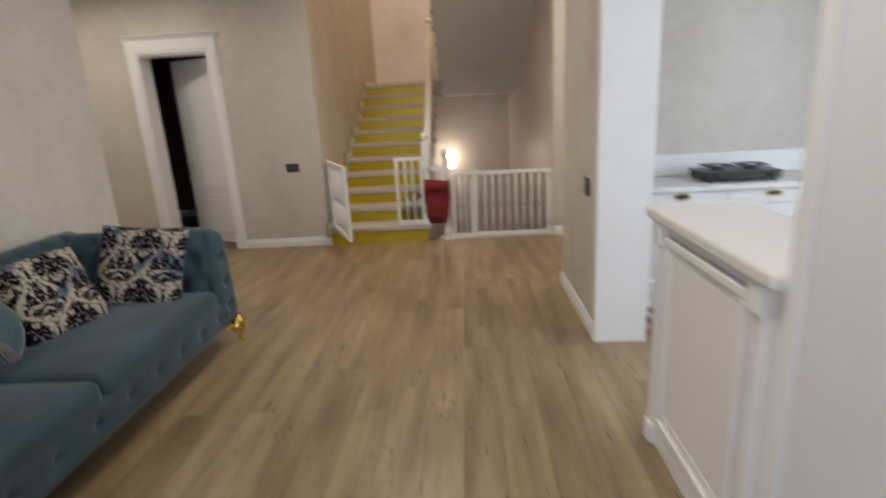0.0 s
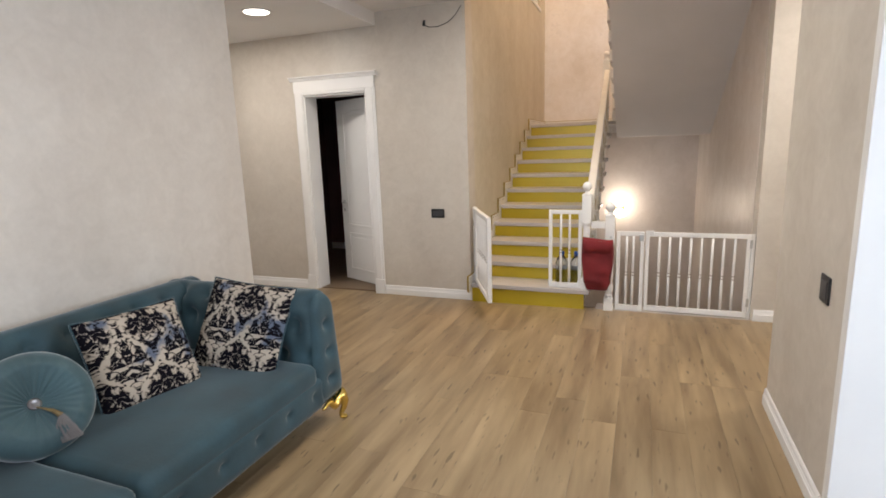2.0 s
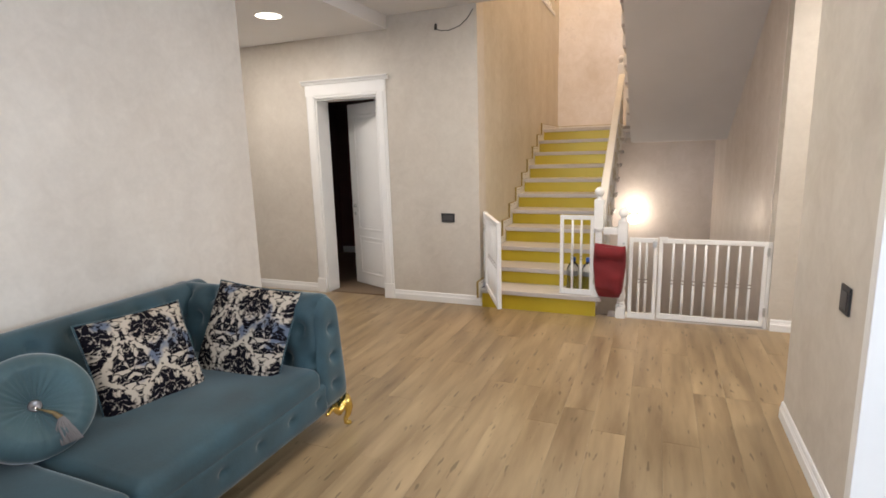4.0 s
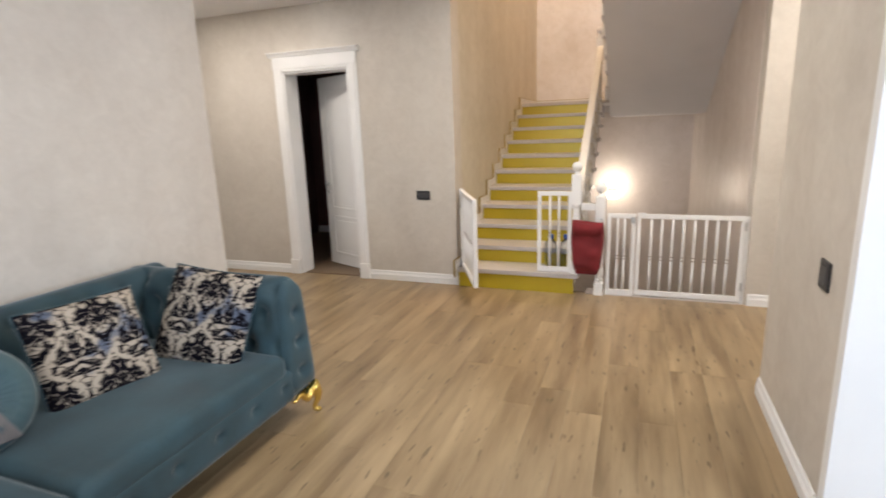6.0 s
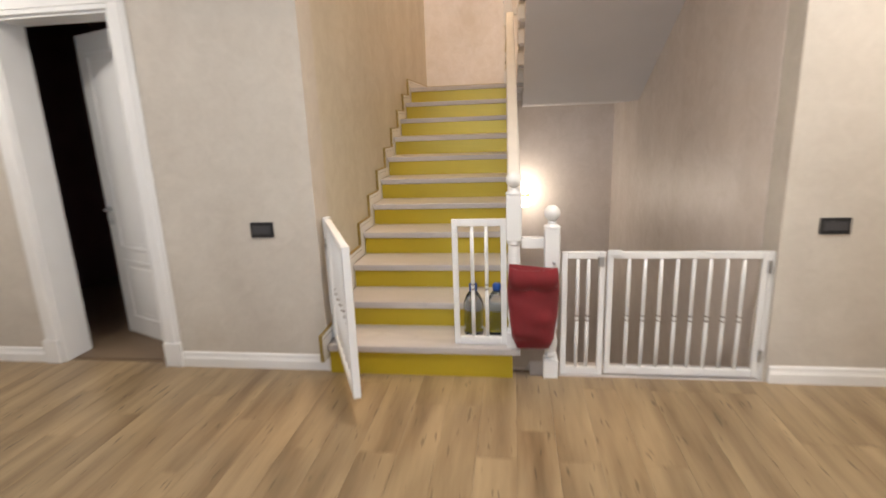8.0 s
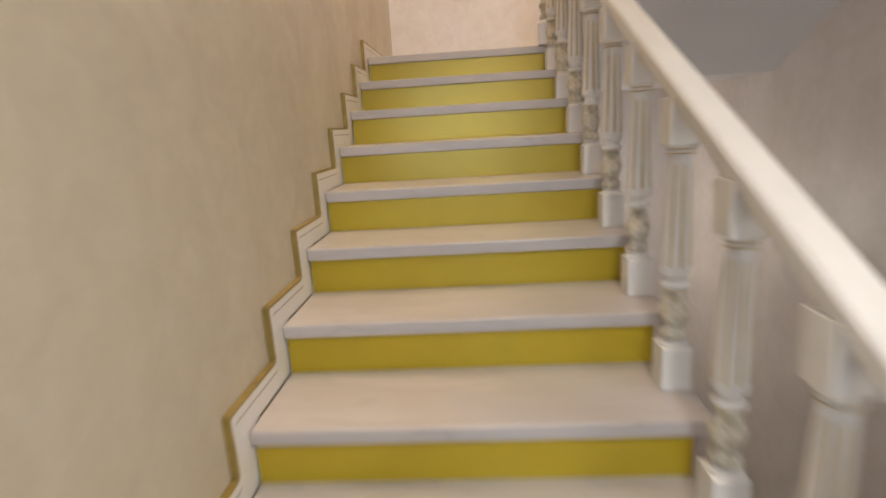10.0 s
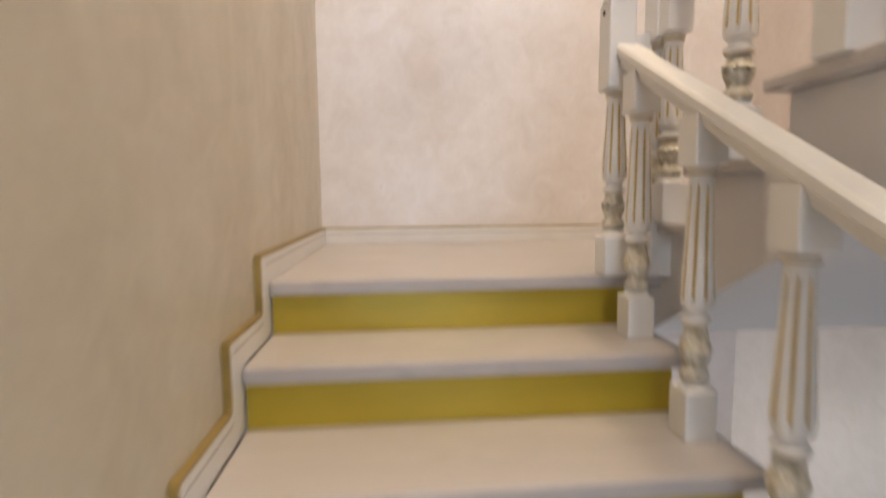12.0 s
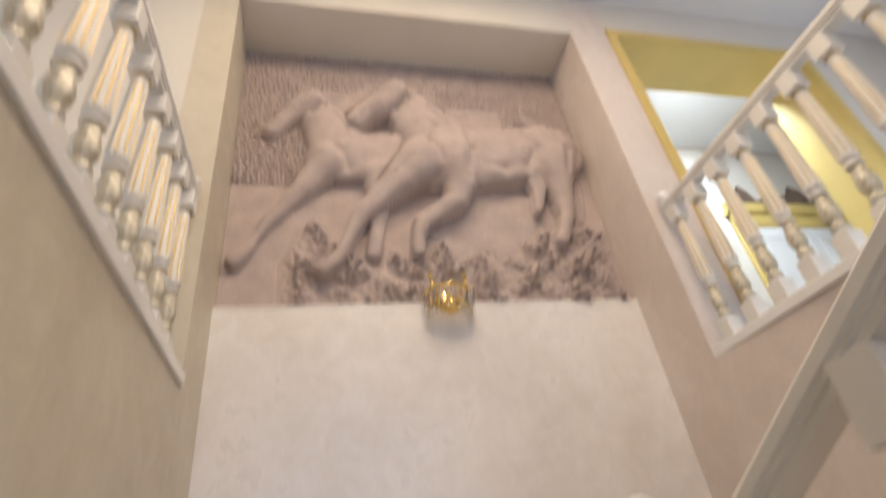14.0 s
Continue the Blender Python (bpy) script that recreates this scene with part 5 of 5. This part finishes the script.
part("top_plate", box(1.672, 2.198, 3.512, 3.828, 0.9725, 0.979, 0.002), BLACK, st, "black enamelled top plate")
for bx in (1.82, 2.05):
    bu = part("burner", lathe([(0.05, 0.979), (0.05, 0.990), (0.035, 0.996), (0.02, 0.996)], 24, None, origin=(bx, 3.68, 0)), BLACK, st)
    part("grate", tube([(bx + 0.095 * math.cos(a), 3.68 + 0.095 * math.sin(a), 1.008) for a in [2 * math.pi * i / 24 for i in range(25)]], 0.005, 6), BLACK, bu)
    for a in (0.785, 2.356, 3.927, 5.498):
        part("grate_arm", tube([(bx + 0.03 * math.cos(a), 3.68 + 0.03 * math.sin(a), 1.008), (bx + 0.12 * math.cos(a), 3.68 + 0.12 * math.sin(a), 1.008), (bx + 0.125 * math.cos(a), 3.68 + 0.125 * math.sin(a), 0.98)], 0.005, 6), BLACK, bu)
for kx in (1.76, 2.11):
    part("knob", lathe([(0.018, 0), (0.016, 0.02), (0.012, 0.022)], 16), BLACK, st, at=pose(kx, 3.519, 0.947, 90))
for fx in (1.71, 2.16):
    for fy2 in (3.55, 3.79):
        part("foot", lathe([(0.012, 0.9075), (0.012, 0.924)], 10, None, origin=(fx, fy2, 0)), BLACK, st)

isl = thing("kitchen_peninsula", "white panelled peninsula end with corner posts", "peninsula")
IX0, IX1, IY0, IY1, IZ = 0.80, 1.13, 1.065, 1.95, 1.03
part("core", box(IX0 + 0.012, IX1 - 0.012, IY0, IY1 - 0.012, 0.0, IZ), KITCHEN, isl)
for y0, y1 in ((IY1 - 0.055, IY1), (IY0 + 0.09, IY0 + 0.145)):
    part("post", box(IX0 - 0.012, IX0 + 0.05, y0, y1, 0.0, IZ, 0.004), KITCHEN, isl)
    part("post_block", box(IX0 - 0.028, IX0 + 0.05, y0 - 0.008, y1 + 0.008, 0.93, IZ - 0.001, 0.010), KITCHEN, isl)
    part("post_block", box(IX0 - 0.028, IX0 + 0.05, y0 - 0.010, y1 + 0.010, 0.001, 0.105, 0.014), KITCHEN, isl)
py0, py1 = IY0 + 0.15, IY1 - 0.06
part("plinth", box(IX0 + 0.002, IX0 + 0.013, py0, py1, 0.0, 0.10, 0.003), KITCHEN, isl)
fieldp = bmesh.new()
for a, b, c, e in ((py0 + 0.03, py1 - 0.03, 0.13, 0.165), (py0 + 0.03, py1 - 0.03, 0.945, 0.98), (py0 + 0.03, py0 + 0.065, 0.165, 0.945), (py1 - 0.065, py1 - 0.03, 0.165, 0.945)):
    box(IX0 - 0.016, IX0 + 0.012, a, b, c, e, 0.008, fieldp, 3)
for a, b, c, e in ((py0 + 0.068, py1 - 0.068, 0.168, 0.20), (py0 + 0.068, py1 - 0.068, 0.91, 0.942), (py0 + 0.068, py0 + 0.10, 0.20, 0.91), (py1 - 0.10, py1 - 0.068, 0.20, 0.91)):
    box(IX0 + 0.003, IX0 + 0.012, a, b, c, e, 0.003, fieldp, 1)
part("panel_moulding", fieldp, KITCHEN, isl)
part("panel_field", box(IX0 + 0.005, IX0 + 0.013, py0 + 0.10, py1 - 0.10, 0.20, 0.91, 0.004), KITCHEN, isl)
part("frieze", box(IX0 + 0.002, IX0 + 0.013, py0, py1, 0.99, IZ, 0.003), KITCHEN, isl)
ptop = tagged(part("peninsula_top", box(IX0 - 0.045, IX1 + 0.035, IY0, IY1 + 0.06, IZ + 0.001, IZ + 0.052, 0.016, seg=4), STONE), "pale stone top of the peninsula with rounded edge", "worktop")


# ---- slippers by the cabinets ----
def slipper(label, m, color, strap):
    s = thing("slipper", label, "slipper", "slippers by the kitchen cabinets", at=m)
    prof = []
    for i in range(28):
        a = 2 * math.pi * i / 28
        prof.append((0.045 * math.cos(a) * (1.0 + 0.12 * math.sin(a)), 0.12 * math.sin(a)))
    part("sole", prism(prof, 0.001, 0.026, "z"), color, s)
    bm, rows = bmesh.new(), []
    for j in range(7):
        row = []
        for i in range(13):
            a = math.pi * i / 12
            row.append(bm.verts.new((0.047 * math.cos(a), 0.02 + 0.012 * j, 0.020 + 0.045 * math.sin(a) * (1 - 0.05 * j))))
        rows.append(row)
    for a, b in zip(rows, rows[1:]):
        for i in range(12):
            bm.faces.new((a[i], a[i + 1], b[i + 1], b[i]))
    r = bmesh.ops.extrude_face_region(bm, geom=bm.faces[:])
    for v in [g for g in r["geom"] if isinstance(g, bmesh.types.BMVert)]:
        v.co.z += 0.006
    part("strap", bm, strap, s, "", True)
    return s


PINK, IVORY = mat("pink_foam", (0.48, 0.27, 0.25), 0.7), mat("ivory_rubber", (0.62, 0.58, 0.52), 0.55)
slipper("ivory rubber slipper on the floor by the cabinet", pose(1.20, 3.33, 0, 0, 0, 70), IVORY, IVORY)
slipper("ivory rubber slipper with dark inner sole on the floor", pose(1.32, 3.22, 0, 0, 0, 80), mat("dark_sole", (0.06, 0.05, 0.05), 0.7), IVORY)
slipper("pink foam slipper on the floor by the cabinet", pose(1.232, 3.05, 0, 0, 0, 62), PINK, PINK)
slipper("pink foam slipper beside its pair", pose(1.42, 2.92, 0, 0, 0, 58), PINK, PINK)

# ---- lit wall lamp by the cellar stairs ----
OPAL = glow("lit_opal_glass", (1.0, 0.83, 0.60), 11)
wl = thing("wall_sconce", "lit gold wall lamp with two opal glass shades", "wall lamp", at=pose(-0.315, YB - 0.001, 0.50))
part("wall_plate", lathe([(0.06, 0), (0.06, 0.012), (0.04, 0.02), (0.02, 0.024)], 28), GOLD, wl, "", True, at=pose(0, 0, 0, 90))
part("arm", tube([(0, -0.02, 0), (0, -0.06, -0.01), (0, -0.10, 0.0)], 0.011, 10), GOLD, wl, "", True)
part("holder", lathe([(0.03, -0.03), (0.07, -0.012), (0.085, 0.0), (0.07, 0.012), (0.03, 0.03)], 28), GOLD, wl, "gold band between the shades", True, at=pose(0, -0.10, 0))
for s in (1, -1):
    rows = [(0.035, 0.028), (0.085, 0.06), (0.115, 0.11), (0.120, 0.15), (0.095, 0.19), (0.05, 0.21)]
    if s < 0:
        rows = [(r * 0.78, -z * 0.8) for r, z in rows][::-1]
    part("shade", lathe(rows, 28), OPAL, wl, "glowing opal glass shade", True, at=pose(0, -0.10, 0))
bulb("sconce_light", (-0.315, YB - 0.48, 0.56), SCONCE_W, (1.0, 0.84, 0.68), 0.10)

# ---- gold crystal lamp under the relief ----
CRYSTAL = clear("crystal_glass", (1, 0.98, 0.93), 0.0)
sc = thing("wall_sconce", "gold wall lamp hung with clear crystal drops", "wall lamp", at=pose(-0.373, YB - 0.001, 4.365))
part("wall_plate", lathe([(0.07, 0), (0.07, 0.01), (0.05, 0.02)], 28), GOLD, sc, "", True, at=pose(0, 0, 0.02, 90))
for z, r in ((0.055, 0.135), (-0.03, 0.11)):
    part("band", tube([(r * math.cos(a), -0.03 - r * 0.85 * math.sin(a), z) for a in [math.pi * i / 20 for i in range(21)]], 0.012, 10), GOLD, sc, "curved gold band", True)
part("cup", lathe([(0.012, -0.10), (0.04, -0.085), (0.05, -0.05), (0.03, -0.03)], 24), GOLD, sc, "small gold cup", True, at=pose(0, -0.09, 0))
for i in range(13):
    a = math.pi * (i + 0.0) / 12
    x, y = 0.14 * math.cos(a), -0.03 - 0.125 * math.sin(a)
    part("crystal_drop", lathe([(0.002, 0.05), (0.009, 0.03), (0.009, -0.075), (0.001, -0.105)], 6), CRYSTAL, sc, at=pose(x, y, -0.005))
for x in (-0.10, 0.10):
    part("candle_arm", tube([(x * 0.7, -0.08, 0.03), (x, -0.09, 0.06), (x, -0.09, 0.13)], [0.008, 0.012, 0.008], 10), GOLD, sc, "", True)
    part("candle_tip", lathe([(0.008, 0.13), (0.012, 0.15), (0.003, 0.175)], 12, None, origin=(x, -0.09, 0)), GOLD, sc, "", True)


# ---- the relief of two running horses ----
def horse_relief():
    x0, x1, z0, z1 = XW + 0.002, xr(YB) - 0.004, ZREL + 0.002, BAY_TOP - 0.002
    nx, nz = 400, 378
    X, Z = np.meshgrid(np.linspace(x0, x1, nx), np.linspace(z0, z1, nz))
    H = np.zeros_like(X)

    def limb(h, joints, lift=1.0, cap=0.16, p=5.0, k=1.0):
        """Tapered round bars through joints of x, z, radius, blended softly into what is there."""
        own = np.zeros_like(h)
        for (ax, az, ar), (bx, bz, br) in zip(joints, joints[1:]):
            dx_, dz_ = bx - ax, bz - az
            t = np.clip(((X - ax) * dx_ + (Z - az) * dz_) / (dx_ * dx_ + dz_ * dz_ + 1e-9), 0, 1)
            r = (ar + (br - ar) * t) * k
            d = np.hypot(X - ax - t * dx_, Z - az - t * dz_)
            own = np.maximum(own, np.maximum(0, 1 - (d / r) ** 2) ** 0.46 * np.minimum(r, cap) * lift)
        return (h ** p + own ** p) ** (1 / p)

    def soft(h, n=2):
        for _ in range(n):
            h = (h + np.roll(h, 1, 0) + np.roll(h, -1, 0) + np.roll(h, 1, 1) + np.roll(h, -1, 1)) / 5
        return h

    wob, fine, mid, clump = (np.zeros_like(X) for _ in range(4))
    for i in range(nz):
        for j in range(nx):
            wob[i, j] = noise.noise((X[i, j] * 7, Z[i, j] * 7, 3))
            mid[i, j] = 1 - 2.4 * abs(noise.noise((X[i, j] * 6 + 3, Z[i, j] * 5, 12)))
            clump[i, j] = noise.voronoi((X[i, j] * 23, Z[i, j] * 23, 0.5))[0][0]
            fine[i, j] = noise.noise((X[i, j] * 26, Z[i, j] * 26, 8))
    # far horse
    A = np.zeros_like(X)
    A = limb(A, [(-0.98, 5.51, 0.215), (-0.78, 5.53, 0.235), (-0.58, 5.55, 0.22)], lift=0.60)
    A = limb(A, [(-0.96, 5.58, 0.22), (-1.05, 5.80, 0.180), (-1.12, 5.95, 0.135)], lift=0.75)
    A = limb(A, [(-1.16, 6.01, 0.130), (-1.26, 5.94, 0.099), (-1.35, 5.84, 0.072), (-1.43, 5.74, 0.064)], lift=1.15)
    A = limb(A, [(-1.15, 6.08, 0.026), (-1.17, 6.18, 0.012)], lift=1.5)
    A = limb(A, [(-1.05, 5.45, 0.136), (-1.19, 5.26, 0.085), (-1.32, 5.09, 0.055), (-1.40, 4.98, 0.050), (-1.47, 4.86, 0.035), (-1.51, 4.77, 0.040), (-1.58, 4.68, 0.050)], lift=1.0)
    A = limb(A, [(-0.70, 5.36, 0.130), (-0.73, 5.08, 0.068), (-0.75, 4.92, 0.050), (-0.78, 4.74, 0.050)], lift=0.8)
    A = soft(A, 2)
    # near horse
    B = np.zeros_like(X)
    B = limb(B, [(-0.28, 5.53, 0.285), (-0.04, 5.55, 0.280), (0.22, 5.58, 0.262), (0.50, 5.62, 0.270), (0.62, 5.62, 0.24)], lift=0.62)
    B = limb(B, [(-0.22, 5.62, 0.285), (-0.36, 5.82, 0.225), (-0.49, 6.00, 0.155)], lift=0.80)
    B = limb(B, [(-0.55, 6.07, 0.149), (-0.67, 6.00, 0.114), (-0.78, 5.92, 0.082), (-0.86, 5.83, 0.072)], lift=1.25)
    B = limb(B, [(-0.55, 6.14, 0.030), (-0.55, 6.24, 0.013)], lift=1.6)
    B = limb(B, [(-0.40, 5.47, 0.191), (-0.57, 5.30, 0.126), (-0.72, 5.14, 0.083), (-0.86, 4.99, 0.063), (-0.92, 4.85, 0.046), (-0.98, 4.70, 0.040), (-1.03, 4.64, 0.050), (-1.08, 4.59, 0.050)], lift=1.05)
    B = limb(B, [(-0.20, 5.48, 0.180), (-0.17, 5.27, 0.118), (-0.21, 5.13, 0.081), (-0.35, 5.03, 0.063), (-0.47, 4.94, 0.058), (-0.50, 4.83, 0.041), (-0.51, 4.72, 0.046)], lift=1.1)
    B = limb(B, [(0.58, 5.64, 0.235), (0.58, 5.42, 0.147), (0.58, 5.22, 0.087), (0.57, 5.03, 0.056), (0.52, 4.91, 0.044), (0.48, 4.82, 0.048)], lift=0.85)
    B = limb(B, [(0.42, 5.44, 0.105), (0.41, 5.23, 0.055), (0.37, 5.08, 0.036)], lift=0.55)
    B = soft(B, 2)

    def groove(h, pts, depth, w):
        for (ax, az), (bx, bz) in zip(pts, pts[1:]):
            dx_, dz_ = bx - ax, bz - az
            t = np.clip(((X - ax) * dx_ + (Z - az) * dz_) / (dx_ * dx_ + dz_ * dz_ + 1e-9), 0, 1)
            d = np.hypot(X - ax - t * dx_, Z - az - t * dz_)
            h = np.where(h > 0.02, np.maximum(h - depth * np.exp(-(d / w) ** 2), 0.02), h)
        return h

    for pts, depth, w in (([(-0.06, 5.78), (-0.06, 5.55), (-0.10, 5.36)], 0.026, 0.032), ([(-0.30, 5.72), (-0.36, 5.56), (-0.30, 5.40)], 0.020, 0.030),
                          ([(0.36, 5.42), (0.44, 5.58), (0.38, 5.74)], 0.024, 0.036), ([(0.02, 5.42), (0.18, 5.40), (0.34, 5.46)], 0.014, 0.034),
                          ([(-0.47, 6.14), (-0.47, 6.02), (-0.56, 5.93)], 0.034, 0.020), ([(-0.34, 5.90), (-0.20, 5.80), (-0.10, 5.78)], 0.016, 0.030),
                          ([(-0.62, 6.06), (-0.72, 5.98)], 0.016, 0.013), ([(-0.80, 5.88), (-0.84, 5.80)], 0.014, 0.010), ([(0.60, 5.76), (0.68, 5.58), (0.64, 5.38)], 0.016, 0.030),
                          ([(-0.50, 5.40), (-0.62, 5.28), (-0.74, 5.10)], 0.012, 0.020), ([(-0.14, 5.40), (-0.12, 5.26)], 0.014, 0.022)):
        B = groove(B, pts, depth, w)
    for pts, depth, w in (([(-1.08, 6.08), (-1.07, 5.98), (-1.15, 5.88)], 0.034, 0.020), ([(-0.92, 5.66), (-0.98, 5.52), (-0.92, 5.38)], 0.018, 0.032),
                          ([(-1.00, 5.86), (-0.92, 5.74), (-0.84, 5.70)], 0.018, 0.026), ([(-1.20, 6.02), (-1.30, 5.93)], 0.014, 0.012)):
        A = groove(A, pts, depth, w)
    mane = np.zeros_like(X)
    for k in range(9):
        pts = [(-0.53 + 0.02 * k + (0.20 + 0.012 * k) * q, 6.17 - 0.020 * k - 0.062 * q + 0.030 * math.sin(2.6 * q + 0.9 * k), 0.030 - 0.004 * q) for q in np.linspace(0, 3.4, 9)]
        mane = limb(mane, pts, lift=1.0)
    for k in range(7):
        pts = [(-1.12 + 0.03 * k + 0.13 * q, 6.14 - 0.026 * k + 0.03 * q + 0.030 * math.sin(2.8 * q + k), 0.025 - 0.002 * q) for q in np.linspace(0, 3.4, 8)]
        A = limb(A, pts, lift=1.3)
    tail = np.zeros_like(X)
    for k in range(5):
        pts = [(0.76 + 0.016 * k - 0.13 * q * q + 0.022 * math.sin(4 * q + k), 5.66 - 0.64 * q, 0.036 - 0.012 * q) for q in np.linspace(0, 1, 7)]
        tail = limb(tail, pts, lift=0.9)
    H = np.where(B > 0.012, np.maximum(B + 0.075, A * 0.6), np.where(A > 0.01, A + 0.028, A))
    H = np.maximum(H, np.where(mane > 0.008, mane * 1.3 + 0.10 * (B > 0.01) + 0.025, 0))
    H = np.maximum(H, tail)
    H = limb(H, [(0.52, 5.99, 0.030), (0.49, 6.16, 0.024), (0.59, 6.46, 0.014)], lift=1.0)
    H = limb(H, [(0.49, 6.16, 0.020), (0.36, 6.27, 0.010)], lift=1.0)
    # muscle modelling and the rough ground about them
    H += np.where(H > 0.03, 0.012 * wob + 0.005 * mid + 0.012 * fine * (mane > 0.01), 0)
    free = H < 0.02
    rel = (X - x0) / (x1 - x0)
    low = 4.70 + 0.12 * wob + 0.26 * np.exp(-((X + 1.16) / 0.15) ** 2) + 0.26 * np.clip((X - 0.05) / 0.35, 0, 1) + 0.10 * np.exp(-((X + 0.25) / 0.2) ** 2)
    bush = (Z < low) & (rel > 0.12) & (rel < 0.97)
    leaf_h = 0.008 + 0.78 * np.clip(0.55 + 1.2 * wob, 0.2, 1) * (0.045 + 0.085 * np.clip(1 - 1.5 * clump, 0, 1) + 0.034 * fine) * (1 + 0.5 * np.clip((X - 0.1) / 0.5, 0, 1))
    H = np.where(bush, np.maximum(H, leaf_h * np.clip((low - Z) / 0.04, 0, 1) * np.clip((rel - 0.12) / 0.05, 0, 1)), H)
    stip = ((Z > 5.29) & (X < -0.95)) | (Z > 6.16) | ((X > 0.30) & (Z > 5.86))
    rough = np.array([[noise.noise((X[i, j] * 60, Z[i, j] * 60, 2)) for j in range(nx)] for i in range(nz)])
    H = np.where(stip & free, 0.020 + 0.034 * rough, H)
    H = np.where(free & ~stip & ~bush, 0.008 + 0.008 * wob, H)
    yb = YB + 0.055
    verts = [(float(X[i, j]), float(yb - H[i, j]), float(Z[i, j])) for i in range(nz) for j in range(nx)]
    faces = [(i * nx + j, i * nx + j + 1, (i + 1) * nx + j + 1, (i + 1) * nx + j) for i in range(nz - 1) for j in range(nx - 1)]
    me = bpy.data.meshes.new("horse_relief")
    me.from_pydata(verts, [], faces)
    me.materials.append(RELIEF)
    me.polygons.foreach_set("use_smooth", [True] * len(faces))
    return tagged(new("horse_relief", me), "taupe plaster relief of two galloping horses above bushes", "relief")


horse_relief()
lg = tagged(part("relief_ledge", box(XW + 0.001, xr(YB) - 0.002, YB - 0.004, YB + 0.06, ZREL - 0.015, ZREL + 0.001, 0.002), PEARL), "narrow plaster ledge under the horse relief", "ledge", kind="structure")

# ---- laminate planks of the hall floor ----
PW, PL = 0.192, 1.38
floor = thing("floor", "warm oak laminate plank floor", "floor", kind="structure")
pr = random.Random(11)
cache = {}
for i in range(int((3.6 + 4.9) / PW) + 1):
    x = -4.86 + i * PW
    off_ = pr.choice((0.0, 0.46, 0.92, 0.23, 0.69))
    y = -2.6 - off_
    while y < Y0 + 0.02:
        ya, yb2 = max(y, -2.5), min(y + PL, Y0 + 0.03)
        inside = (x > -3.0 or yb2 > 2.9) and (x < 1.2 or yb2 > 0.6) and x < 3.5
        if x < -3.0:
            ya = max(ya, 2.9)
        if yb2 - ya > 0.05 and inside and not (x < -2.95 and yb2 < 3.0):
            L = round(yb2 - ya, 3)
            if L not in cache:
                cache[L] = part("plank", box(0.0003, PW - 0.0003, 0.0003, L - 0.0003, -0.006, 0.0, 0.0006, seg=1), PLANK, floor, at=pose(x, ya, 0))
            else:
                share("plank", cache[L], floor, pose(x, ya, 0))
        y += PL
